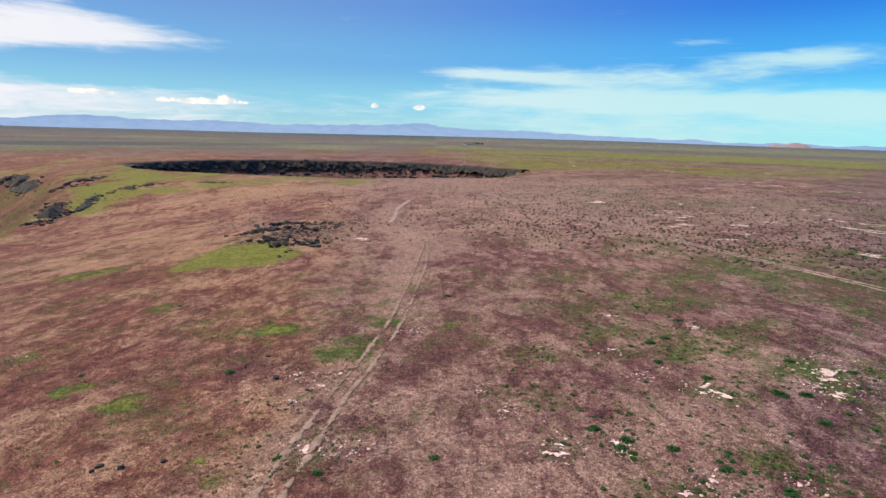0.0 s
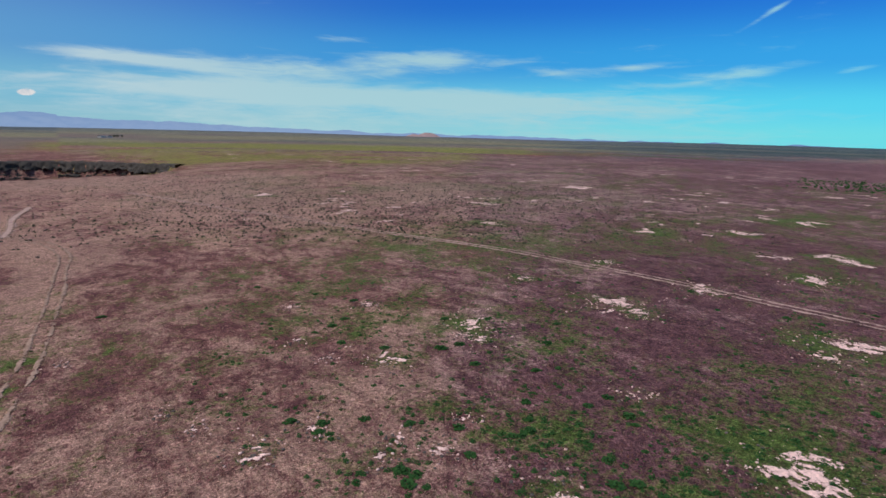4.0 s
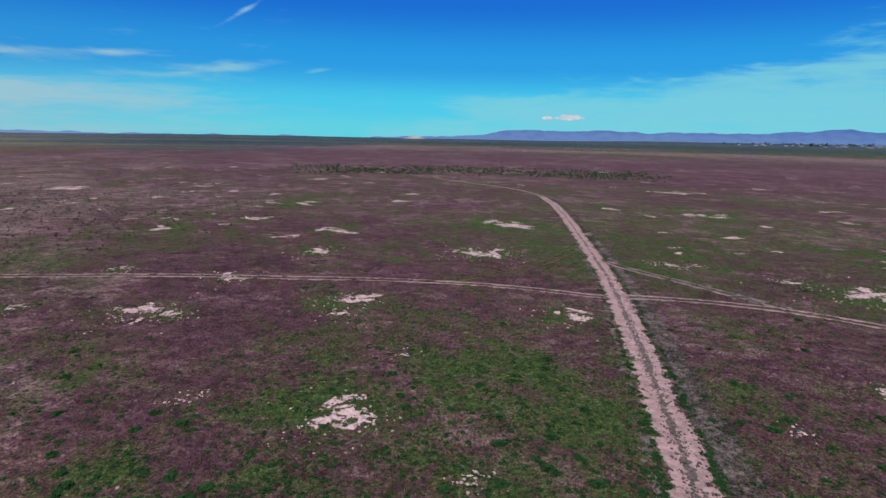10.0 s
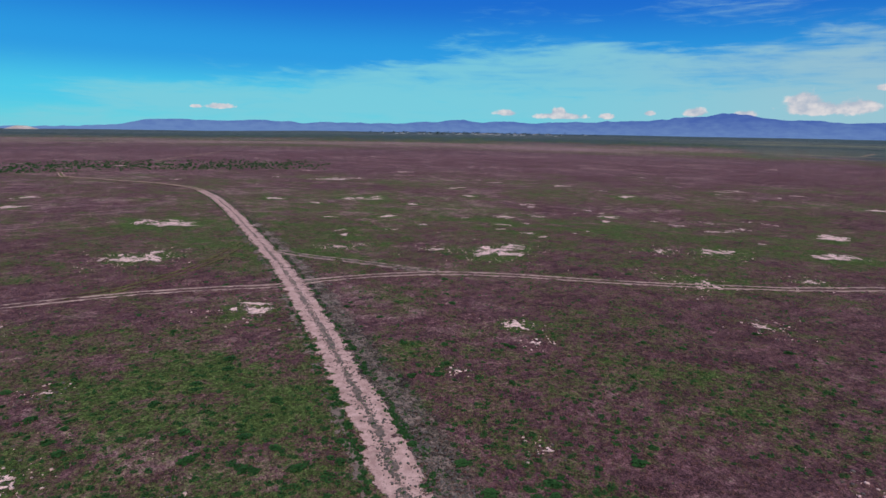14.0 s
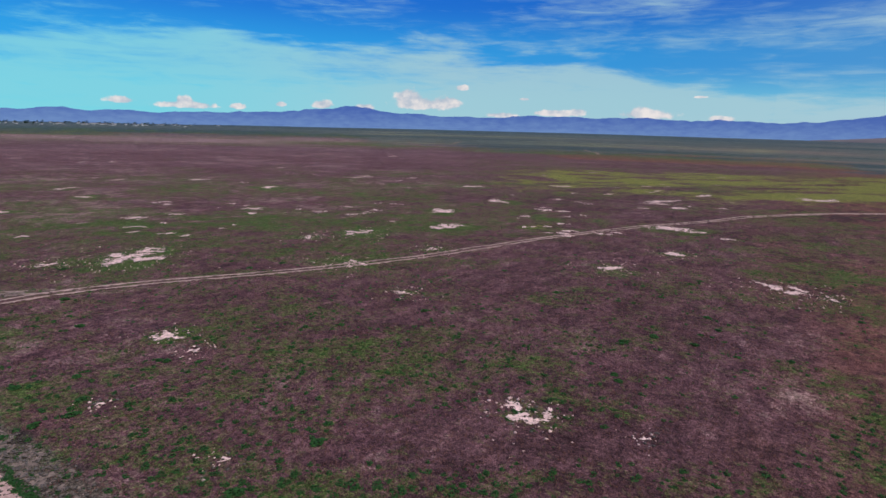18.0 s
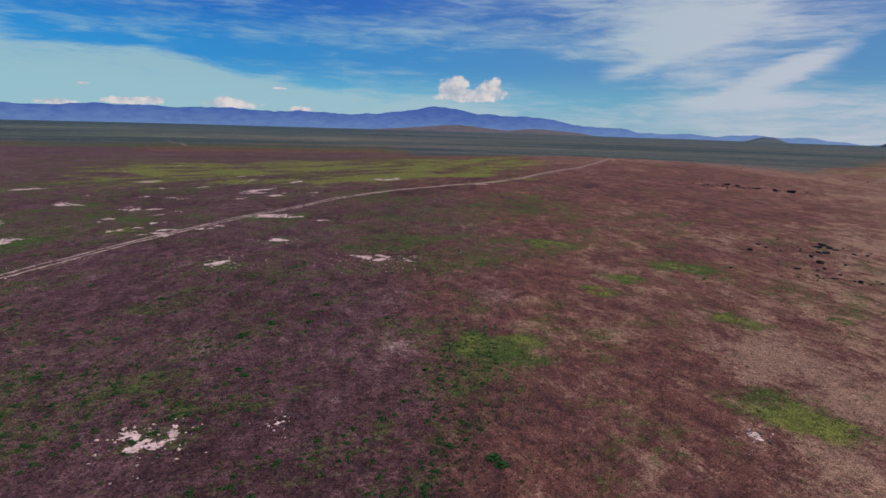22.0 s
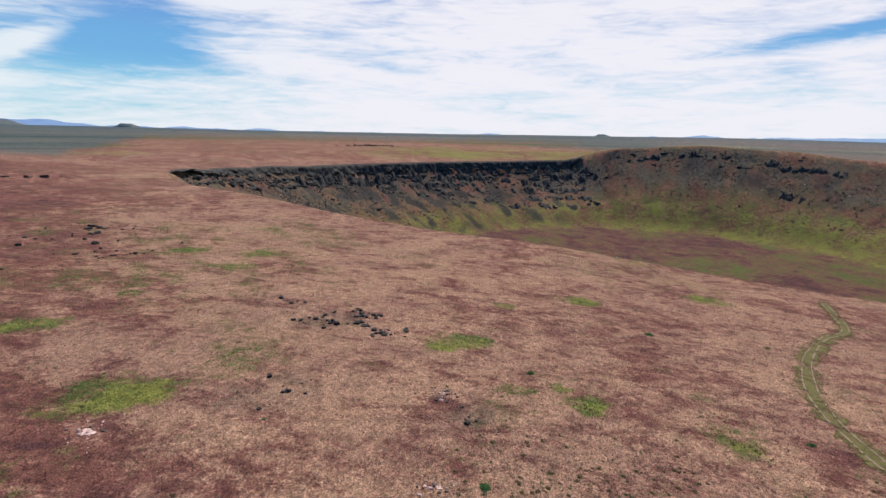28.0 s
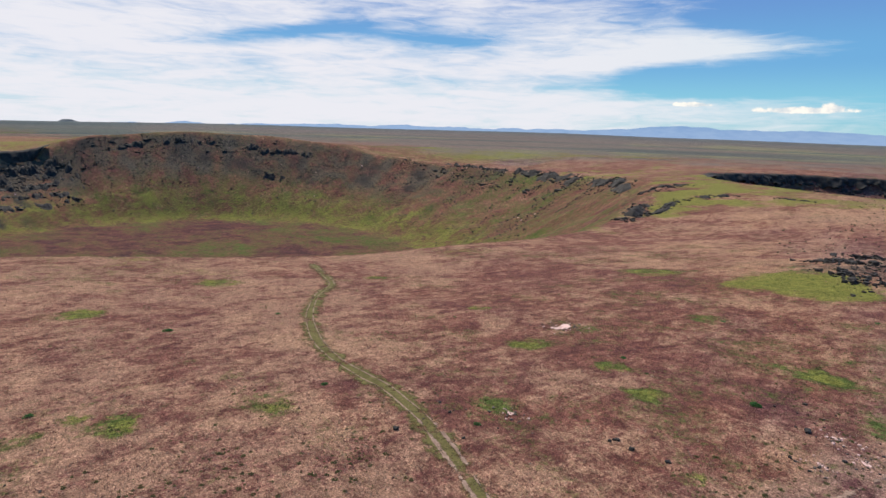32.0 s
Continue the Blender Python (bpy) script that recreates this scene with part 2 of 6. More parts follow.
cloud = w.mix(w.ramp(facing, -1.0, -0.6), (0.25, 0.72, 0.78), (0.42, 0.66, 0.69))
cloud = w.mix(glow, cloud, (0.68, 0.69, 0.76))
colour = w.mix(w.math("MULTIPLY", veil, w.ramp(glow, 0.0, 1.0, 0.84, 0.97)), clear, cloud)
# heaped clouds with flat feet
puffy = w.math("SUBTRACT", w.noise(w.scaled(direction, 1.0, 1.0, 1.15), 46.0, 6.0, 0.58), 0.5)
heap = None
for az_, el_, wide_, tall_ in ((148.0, 2.2, 4.4, 1.1), (146.6, 2.7, 2.0, 1.6), (150.2, 2.4, 2.2, 1.1), (-167.6, 3.2, 5.0, 1.2), (-169.2, 3.9, 2.2, 1.9), (-165.6, 3.7, 2.4, 1.7), (169.6, 1.7, 3.6, 0.8), (168.9, 1.9, 1.4, 0.9),
                               (-22.0, 2.05, 5.6, 0.5), (-20.0, 2.2, 1.4, 0.7), (-30.8, 2.5, 2.4, 0.4), (-1.9, 2.05, 0.9, 0.5), (-6.2, 2.15, 0.7, 0.45), (93.6, 1.55, 1.8, 0.5), (91.5, 1.5, 0.7, 0.3), (126.2, 1.4, 3.6, 0.6), (126.0, 1.7, 1.2, 0.9),
                               (120.9, 1.6, 1.6, 0.55), (130.5, 1.45, 1.2, 0.5), (138.4, 1.9, 1.5, 0.75), (134.4, 1.8, 0.8, 0.4), (142.4, 1.8, 1.4, 0.6), (161.4, 1.7, 3.4, 0.6), (155.9, 1.4, 2.4, 0.5), (163.2, 1.9, 1.2, 0.5),
                               (151.9, 3.9, 1.0, 0.5), (176.0, 1.5, 1.6, 0.45), (174.0, 3.4, 0.8, 0.22), (158.0, 3.0, 0.8, 0.22)):
    du = w.math("DIVIDE", w.math("SUBTRACT", bearing, az_), wide_)
    dv = w.math("DIVIDE", w.math("SUBTRACT", elevation, el_), tall_)
    dv = w.math("ADD", w.math("MAXIMUM", dv, 0.0), w.math("MULTIPLY", w.math("MINIMUM", dv, 0.0), 1.7))
    dist = w.math("SQRT", w.math("ADD", w.math("MULTIPLY", du, du), w.math("MULTIPLY", dv, dv)))
    one = w.math("SUBTRACT", 1.0, dist)
    heap = one if heap is None else w.math("MAXIMUM", heap, one)
body = w.math("ADD", heap, w.math("MULTIPLY", puffy, 1.25))
shade = w.ramp(w.math("ADD", w.math("MULTIPLY", puffy, 1.6), w.math("SUBTRACT", w.noise(w.scaled(direction, 1, 1, 3.0), 22.0, 3.0), 0.5)), -0.35, 0.35)
colour = w.mix(w.ramp(body, 0.22, 0.50, 0.0, 0.95), colour, w.mix(shade, (0.50, 0.57, 0.64), (0.93, 0.87, 0.80)))
back = w.add("ShaderNodeBackground")
back.inputs["Strength"].default_value = 1.0
out = w.add("ShaderNodeOutputWorld")
w.link(colour, back.inputs["Color"])
w.link(back.outputs[0], out.inputs["Surface"])

sun_data = bpy.data.lights.new("sun", "SUN")
sun_data.energy, sun_data.angle, sun_data.color = 3.2, radians(0.53), (1.0, 0.96, 0.9)
sun = new("sun", sun_data)
_a, _e = radians(SUN_AZ), radians(SUN_EL)
sun.matrix_world = look((math.sin(_a) * math.cos(_e) * 300, math.cos(_a) * math.cos(_e) * 300, math.sin(_e) * 300), (0, 0, 0))

# ---- terrain: one height function for the whole place ----
def _hash(ix, iy, seed):
    h = (ix.astype(np.int64) * 374761393 + iy.astype(np.int64) * 668265263 + seed * 1442695041) & 0x7FFFFFFF
    h = ((h ^ (h >> 13)) * 1274126177) & 0x7FFFFFFF
    return ((h ^ (h >> 16)) & 0xFFFF) / 65535.0


def vnoise(x, y, seed=0):
    """Smooth lattice noise, 0 to 1."""
    fx, fy = np.floor(x), np.floor(y)
    u, v = x - fx, y - fy
    u, v = u * u * (3 - 2 * u), v * v * (3 - 2 * v)
    a, b = _hash(fx, fy, seed), _hash(fx + 1, fy, seed)
    c, d = _hash(fx, fy + 1, seed), _hash(fx + 1, fy + 1, seed)
    return (a * (1 - u) + b * u) * (1 - v) + (c * (1 - u) + d * u) * v


def fbm(x, y, octaves=4, seed=0):
    total, amp, norm = 0.0, 1.0, 0.0
    for k in range(octaves):
        total = total + amp * vnoise(x * 2 ** k + 17.3 * k, y * 2 ** k - 9.1 * k, seed + k)
        norm += amp
        amp *= 0.5
    return total / norm


def step(e0, e1, v):
    t = np.clip((v - e0) / (e1 - e0), 0, 1)
    return t * t * (3 - 2 * t)


def at(az, r):
    """Plan position of a bearing in degrees (clockwise from the first view) and a distance."""
    return r * np.sin(np.radians(az)), r * np.cos(np.radians(az))


EYE = 20.0
C1, R1, FLOOR1, R1_FLOOR = at(279.0, 486.0), 361.0, -92.0, 208.0
C2, R2, FLOOR2, R2_FLOOR = at(-9.5, 462.0), 150.0, -42.0, 85.0
# rim heights of the great crater, by bearing seen from its centre, 15 degrees apart
RIM1 = (-27, -21, -20, -15, -10, -15, -11, -5, -2.5, -3, -8, -14, -18, -22, -23, -23, -22.5, -20, -1, 5, 2, -6, -21, -27, -27)

# how far the distant plain rises or falls, by bearing, 15 degrees apart
FAR_RISE = (1, 0, -2, -3, -1, -1, 0, 4, 6, 8, 9.5, 10, 9.5, 9, 7, 5, 3, 3, 5, 7, 5.5, 6, 3, 1, 1)


def ring_value(values, bearing):
    """Cosine blend round a ring of evenly spaced values; the last repeats the first."""
    n = len(values) - 1
    p = (np.asarray(bearing) % 360.0) / 360.0 * n
    k = np.floor(p).astype(int) % n
    f = p - np.floor(p)
    f = f * f * (3 - 2 * f)
    v = np.asarray(values, float)
    return v[k] * (1 - f) + v[k + 1] * f


def wall_profile(s):
    """How far down a crater wall is, 0 at the rim and 1 on the floor: steep head, long scree."""
    s = np.clip(s, 0, 1)
    return np.clip(1.25 * s - 0.25 * s * s, 0, 1) * (1 - step(0.7, 1.0, s)) + step(0.7, 1.0, s) * (1 - 0.35 * (1 - s) ** 2)


def height(x, y):
    x, y = np.asarray(x, float), np.asarray(y, float)
    r = np.hypot(x, y)
    az = np.degrees(np.arctan2(x, y)) % 360
    z = -36.5 * (1 - np.exp(-(r / 1500.0) ** 1.3)) + 4.7 * ring_value(FAR_RISE, az) * step(1100.0, 4700.0, r)
    bx, by = at(206, 430)
    dx, dy = x - bx, y - by
    ca, sa = math.cos(radians(206)), math.sin(radians(206))
    along, across = dx * sa + dy * ca, dx * ca - dy * sa
    z = z + 9.0 * np.exp(-(along / 260.0) ** 2 - (across / 150.0) ** 2)
    z = z + (fbm(x / 60.0, y / 60.0, 3, 5) - 0.5) * 1.6 * step(40, 160, r) + (fbm(x / 9.0, y / 9.0, 2, 8) - 0.5) * 0.16
    # rocky mound
    mx, my = at(-15.6, 124)
    z = z + 3.0 * np.exp(-((x - mx) ** 2 + (y - my) ** 2) / 340.0)
    # great crater
    dx, dy = x - C1[0], y - C1[1]
    th = np.degrees(np.arctan2(dx, dy)) % 360
    rho = np.hypot(dx, dy) + (fbm(th / 9.0, th * 0 + 3.0, 3, 21) - 0.5) * 14.0 * step(140, 200, r)
    rim = ring_value(RIM1, th)
    side = np.where(th < 165, 75.0, 120.0)
    outside = z + (rim - z) * np.exp(-(np.maximum(rho - R1, 0) / side) ** 1.7)
    s = (R1 - rho) / (R1 - R1_FLOOR)
    gully = (fbm(th / 3.2, rho / 90.0, 3, 31) - 0.5) * 5.0 * np.clip(s, 0, 1) * (1 - np.clip(s, 0, 1)) * 4
    inside = rim + (FLOOR1 + (fbm(x / 70, y / 70, 2, 3) - 0.5) * 2 - rim) * wall_profile(s) + gully
    inside = inside + (fbm(x / 16, y / 16, 3, 33) - 0.5) * 5.0 * step(0.02, 0.12, s) * (1 - step(0.6, 0.95, s))
    broken = step(150, 222, th) * (1 - step(258, 266, th))
    inside = inside - 11.0 * broken * step(0.0, 0.045, s) * (1 - step(0.25, 0.8, s))
    z = np.where(rho > R1, outside, inside)
    # second crater
    dx, dy = x - C2[0], y - C2[1]
    th = np.degrees(np.arctan2(dx, dy)) % 360
    rho = np.hypot(dx, dy) + (fbm(th / 12.0, th * 0 + 7.0, 3, 41) - 0.5) * 16.0
    rim = -10.5 + 4.0 * np.cos(np.radians(th - 190))
    outside = z + (rim - z) * np.exp(-(np.maximum(rho - R2, 0) / 60.0) ** 1.6)
    s = (R2 - rho) / (R2 - R2_FLOOR)
    inside = rim + (FLOOR2 - rim) * wall_profile(s)
    inside = inside - 8.0 * (1 - step(80, 104, np.abs((th + 20 + 180) % 360 - 180))) * step(0.0, 0.10, s) * (1 - step(0.4, 0.9, s))
    return np.where(rho > R2, outside, inside)
# ---- end of terrain ----

# ---- places of the larger green and bare spots: bearing, distance, half width ----
GREEN_A = ((340.7, 108.7, 7.3), (355, 60.4, 1.62), (342.2, 62.5, 2.01), (351, 53.9, 2.93), (325.2, 55, 1.5), (327.9, 113.7, 4.12),
    (4, 140.5, 6.46), (336.7, 33.4, 0.6), (334.7, 35.8, 0.84), (333.3, 79.2, 2.09), (329, 48.9, 1.35), (8.4, 42.2, 1.66), (4.2, 36.9, 0.86),
    (196.4, 50, 3.28), (224.4, 46.9, 3.38), (201.4, 100.9, 3.64), (206.6, 73.9, 2.33), (208.9, 82, 2.14), (219.3, 70.6, 2.24),
    (214, 94.3, 4.4), (227, 79.8, 1.25), (232.4, 108.6, 2.24), (236.3, 94.5, 2.46), (239.1, 104.1, 2.7), (258.5, 56.3, 2.94),
    (271.5, 81.6, 2.6), (266.1, 45, 1.28), (270.1, 46.4, 0.79), (273.5, 43.9, 1.51), (288.4, 43.6, 2.01))
GREEN_B = ((284.5, 99.4, 3.14), (264.2, 72.9, 1.56), (313.5, 42.5, 1.48), (316, 60.5, 1.99), (310.8, 77.6, 1.25), (344.4, 61.6, 1.33),
    (299.8, 104.7, 2.21), (160, 121.3, 3.73), (134.6, 45.1, 1.49), (170.4, 55.4, 1.19), (97.3, 36.5, 1.69), (109.2, 48.1, 2.91),
    (86.9, 47.3, 3.13), (68.2, 35, 1.23), (99.7, 29.7, 0.73), (90.1, 49, 4.03), (64.6, 40.6, 2.76), (84.2, 31.6, 1.14), (47.3, 52.3, 1.7),
    (66, 39.4, 2.7), (44.3, 35.7, 2.5))
BARE_A = ((27.9, 48.3, 1.59), (26.2, 65.3, 0.76), (20.2, 36.7, 0.64), (34.6, 33.2, 0.59), (14.3, 34.5, 1.12), (27.2, 32.5, 0.43),
    (29.6, 34.7, 0.45), (69.5, 38.4, 2.42), (51.3, 69.7, 3.31), (42.6, 79.3, 1.45), (37.3, 57.5, 2.16), (38.5, 53.8, 1.02),
    (18.5, 54.4, 0.47), (54.8, 44.1, 0.44), (21.5, 49.3, 0.32), (54.4, 134.1, 3.77), (63, 143.7, 4.04), (66.2, 176.3, 7.18),
    (352.5, 112.8, 1.74), (16.1, 194.4, 4.94), (38.7, 169.7, 5.18), (71.1, 66.9, 3.37), (70.3, 62.1, 0.93), (72.6, 37.1, 0.6),
    (47.5, 28.7, 1.61), (36.3, 54.1, 0.65), (54.3, 66.8, 1.24), (59.9, 82.8, 2.37), (68.4, 99.3, 2.82), (70.4, 123.9, 5.09))
BARE_B = ((39, 130.9, 3.35), (77.1, 49.1, 0.59), (36.9, 37.2, 0.39), (84.5, 97.7, 3.03), (76.4, 183.7, 4.68), (77.8, 208, 3.7),
    (88.1, 133.9, 6.86), (86.6, 97.2, 3.77), (94.7, 63.4, 2.53), (103.4, 137.9, 1.76), (109, 138.4, 2.48), (106.8, 180.1, 6.42),
    (104, 265.1, 9.41), (97.8, 178.8, 3.64), (104.2, 98.6, 1.43), (102.6, 99.7, 0.93), (106.3, 100.8, 0.94), (84.9, 30.1, 0.48),
    (50.6, 94.8, 1.37), (38.1, 183.1, 4.65), (47.3, 255.3, 7.76), (69.1, 276.4, 5.6), (111.1, 314.3, 4.78), (111.7, 167.8, 2.57),
    (95.5, 126.2, 1.29), (86, 135.9, 2.78), (122.7, 56.7, 1.68), (125.2, 51.8, 0.62), (120.1, 93.1, 5.31), (114.2, 95.3, 1.97))
BARE_C = ((122.2, 100.2, 2.59), (141.9, 109.2, 3.66), (150.2, 144.7, 5.18), (151.3, 118.6, 4.27), (139.6, 83, 3.46), (149.3, 92.5, 1.92),
    (146.2, 66.2, 1.47), (121.2, 126.8, 2.47), (128.5, 118.5, 0.85), (117.7, 193.4, 3.74), (126.3, 245.4, 4.73), (133.1, 210.2, 5.34),
    (147.3, 267.6, 4.35), (142.4, 273.6, 5), (152.8, 220.8, 6.73), (131.5, 152.1, 3.11), (126.5, 32.7, 0.43), (116.6, 44, 0.34),
    (101.7, 166.4, 2.12), (116, 220, 4.47), (88.8, 259.7, 5.27), (136.4, 106.1, 2.19), (120, 256.4, 3.9), (160.9, 36.3, 1.68),
    (158.5, 38, 0.87), (167.4, 84.1, 2.62), (173.4, 99.9, 1.96), (172.8, 126.7, 5.51), (159.1, 120.1, 1.73), (156.3, 171, 4.79))
BARE_D = ((170.8, 188.6, 7.67), (161.4, 239.9, 6.09), (172.2, 36.2, 0.34), (141, 261.1, 4.77), (183.2, 83.8, 3.93), (186.4, 83.2, 1.13),
    (222, 41.4, 0.56), (184.2, 219.2, 5.56), (193.6, 202.5, 4.11), (257.1, 29.4, 0.26), (257.6, 42.7, 0.25), (314.9, 41, 0.29),
    (345.4, 48.1, 0.38), (348, 45.2, 0.36), (344.7, 42.8, 0.29), (320, 68.2, 1.48), (352.2, 34.4, 0.45), (346.3, 35, 0.54),
    (349.3, 33.8, 0.32), (349.8, 47.4, 0.26), (8.3, 39.3, 0.2), (5.3, 42.8, 0.24), (358, 58.2, 0.25), (18, 65.8, 0.56), (24.6, 170.3, 2.6))

# ---- materials ----
def material(name):
    m = bpy.data.materials.new(name)
    m.use_nodes = True
    n = Nodes(m.node_tree)
    bsdf, o = n.add("ShaderNodeBsdfPrincipled"), n.add("ShaderNodeOutputMaterial")
    n.link(bsdf.outputs[0], o.inputs["Surface"])
    return m, n, bsdf


def bump(n, bsdf, heights, strength=0.4, distance=0.1):
    b = n.add("ShaderNodeBump")
    b.inputs["Strength"].default_value, b.inputs["Distance"].default_value = strength, distance
    n.put(b.inputs["Height"], heights)
    n.link(b.outputs[0], bsdf.inputs["Normal"])


def simple(name, dark, light, scale=1.5, rough=0.9, relief=0.3, distance=0.05, vary=0.25):
    """A material that wanders between two colours at two scales, and from object to object."""
    m, n, bsdf = material(name)
    pos = n.add("ShaderNodeNewGeometry").outputs["Position"]
    info = n.add("ShaderNodeObjectInfo").outputs["Random"]
    geo = n.add("ShaderNodeNewGeometry").outputs["Random Per Island"]
    a, b = n.noise(pos, scale, 5.0, 0.6), n.noise(pos, scale * 9, 3.0, 0.6)
    fac = n.math("ADD", n.math("MULTIPLY", a, 0.65), n.math("MULTIPLY", b, 0.35))
    fac = n.ramp(fac, 0.32, 0.68)
    col = n.mix(fac, dark, light)
    shade = n.math("ADD", n.math("MULTIPLY", info, vary), n.math("MULTIPLY", geo, vary))
    col = n.mix(shade, col, tuple(c * 0.45 for c in dark))
    n.link(col, bsdf.inputs["Base Color"])
    bsdf.inputs["Roughness"].default_value = rough
    bump(n, bsdf, n.math("ADD", a, b), relief, distance)
    return m


def ground_material():
    m, n, bsdf = material("steppe_grass")
    pos = n.add("ShaderNodeNewGeometry").outputs["Position"]
    cover = n.add("ShaderNodeAttribute", attribute_name="cover")
    second = n.add("ShaderNodeAttribute", attribute_name="soil")
    sep, sep2 = n.add("ShaderNodeSeparateColor"), n.add("ShaderNodeSeparateColor")
    n.link(cover.outputs["Color"], sep.inputs[0])
    n.link(second.outputs["Color"], sep2.inputs[0])
    fields = n.add("ShaderNodeAttribute", attribute_name="field")
    sep3 = n.add("ShaderNodeSeparateColor")
    n.link(fields.outputs["Color"], sep3.inputs[0])
    green, straw, rock = sep.outputs[0], sep.outputs[1], sep.outputs[2]
    meadow, sage, scree = sep2.outputs
    fine = n.noise(pos, 5.0, 4.0, 0.7)
    turn = n.add("ShaderNodeMapping")
    turn.inputs["Rotation"].default_value, turn.inputs["Scale"].default_value = (0, 0, radians(10)), (1.0, 0.60, 1.0)
    n.link(pos, turn.inputs[0])
    wind = turn.outputs[0]
    mid = n.noise(wind, 0.46, 9.0, 0.74, 0.5)
    wisp = n.noise(wind, 0.085, 8.0, 0.64, 1.0)
    clump = n.noise(pos, 0.42, 8.0, 0.70, 0.6)
    wide = n.noise(pos, 0.07, 5.0, 0.6, 0.8)
    grain = n.noise(pos, 1.6, 5.0, 0.85)
    # ripening annual grass: dull wine red against pale straw
    red = n.mix(n.ramp(mid, 0.3, 0.7), (0.070, 0.036, 0.045), (0.156, 0.078, 0.085))
    brown = n.mix(n.ramp(mid, 0.3, 0.7), (0.124, 0.047, 0.037), (0.236, 0.098, 0.068))
    red = n.mix(sep3.outputs[2], red, brown)
    pale = n.mix(n.ramp(fine, 0.3, 0.7), (0.295, 0.165, 0.102), (0.452, 0.268, 0.168))
    f = n.math("ADD", n.math("MULTIPLY", n.math("SUBTRACT", wisp, 0.5), 1.9), n.math("MULTIPLY", n.math("SUBTRACT", mid, 0.5), 2.9))
    f = n.math("ADD", f, n.math("MULTIPLY", n.math("SUBTRACT", grain, 0.5), 1.7))
    f = n.math("ADD", f, n.math("MULTIPLY", n.math("SUBTRACT", fine, 0.5), 1.1))
    ripe = n.math("ADD", f, straw)
    red = n.mix(n.ramp(ripe, -0.80, 0.08), (0.056, 0.028, 0.030), red)
    pink = n.mix(n.ramp(fine, 0.3, 0.7), (0.228, 0.144, 0.136), (0.365, 0.240, 0.222))
    col = n.mix(n.ramp(ripe, 0.12, 0.85), red, n.mix(sep3.outputs[2], pink, pale))
    col = n.mix(n.ramp(wide, 0.35, 0.65, 0.0, 0.25), col, (0.105, 0.043, 0.050))
    # green growth
    g = n.math("ADD", green, n.math("ADD", n.math("MULTIPLY", n.math("SUBTRACT", clump, 0.5), 2.4), n.math("MULTIPLY", n.math("SUBTRACT", grain, 0.5), 2.8)))
    g = n.math("ADD", g, n.math("MULTIPLY", n.math("SUBTRACT", fine, 0.5), 1.1))
    olive = n.mix(n.ramp(fine, 0.3, 0.7), (0.062, 0.062, 0.020), (0.128, 0.122, 0.044))
    leaf = n.mix(n.ramp(fine, 0.3, 0.7), (0.036, 0.070, 0.014), (0.085, 0.135, 0.032))
    col = n.mix(n.ramp(g, 0.22, 0.58, 0.0, 0.58), col, olive)
    col = n.mix(n.ramp(g, 0.58, 0.95, 0.0, 0.85), col, leaf)
    # yellow-green meadow
    y = n.math("ADD", meadow, n.math("ADD", n.math("MULTIPLY", n.math("SUBTRACT", mid, 0.5), 1.3), n.math("ADD", n.math("MULTIPLY", n.math("SUBTRACT", wide, 0.5), 1.4), n.math("MULTIPLY", n.math("SUBTRACT", grain, 0.5), 1.2))))
    yellow = n.mix(n.ramp(fine, 0.3, 0.7), (0.125, 0.130, 0.028), (0.220, 0.215, 0.052))
    col = n.mix(n.ramp(y, 0.3, 0.8, 0.0, 0.92), col, yellow)
    # far fields and sagebrush flats, in long belts; their bluish tones double as haze
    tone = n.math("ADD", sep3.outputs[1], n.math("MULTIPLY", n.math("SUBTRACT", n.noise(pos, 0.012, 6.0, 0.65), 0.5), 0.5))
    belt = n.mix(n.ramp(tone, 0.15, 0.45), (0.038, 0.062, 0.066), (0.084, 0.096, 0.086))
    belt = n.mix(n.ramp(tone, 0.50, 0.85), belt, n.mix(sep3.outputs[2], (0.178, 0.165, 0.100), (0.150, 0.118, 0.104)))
    # haze painted into the base colour: belts turn blue-grey with distance from the origin
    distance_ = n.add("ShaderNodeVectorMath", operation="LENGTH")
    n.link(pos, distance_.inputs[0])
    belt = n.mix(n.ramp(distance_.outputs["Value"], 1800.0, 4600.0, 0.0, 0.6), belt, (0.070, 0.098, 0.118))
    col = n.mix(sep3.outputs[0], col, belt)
    # grey sage ground, scree and dark lava soil
    col = n.mix(n.ramp(n.math("ADD", sage, n.math("MULTIPLY", n.math("SUBTRACT", grain, 0.5), 0.8)), 0.25, 0.85, 0.0, 0.7), col,
                n.mix(fine, (0.135, 0.092, 0.074), (0.29, 0.205, 0.160)))
    col = n.mix(n.ramp(n.math("ADD", scree, n.math("MULTIPLY", n.math("SUBTRACT", grain, 0.5), 0.9)), 0.3, 0.8, 0.0, 0.9), col,
                n.mix(fine, (0.066, 0.053, 0.042), (0.150, 0.119, 0.094)))
    rubble = n.ramp(n.noise(pos, 0.30, 5.0, 0.8), 0.50, 0.60)
    col = n.mix(n.math("MULTIPLY", rubble, n.ramp(scree, 0.2, 0.6, 0.0, 0.75)), col, (0.030, 0.026, 0.023))
    col = n.mix(n.ramp(n.math("ADD", rock, n.math("MULTIPLY", n.math("SUBTRACT", grain, 0.5), 0.9)), 0.3, 0.8, 0.0, 0.9), col,
                n.mix(fine, (0.026, 0.023, 0.021), (0.062, 0.056, 0.050)))
    speck = n.noise(pos, 1.1, 6.0, 1.0)
    col = n.mix(1.0, col, n.mix(n.ramp(speck, 0.40, 0.60), (1.26, 1.25, 1.24), (0.73, 0.72, 0.71)), "MULTIPLY")
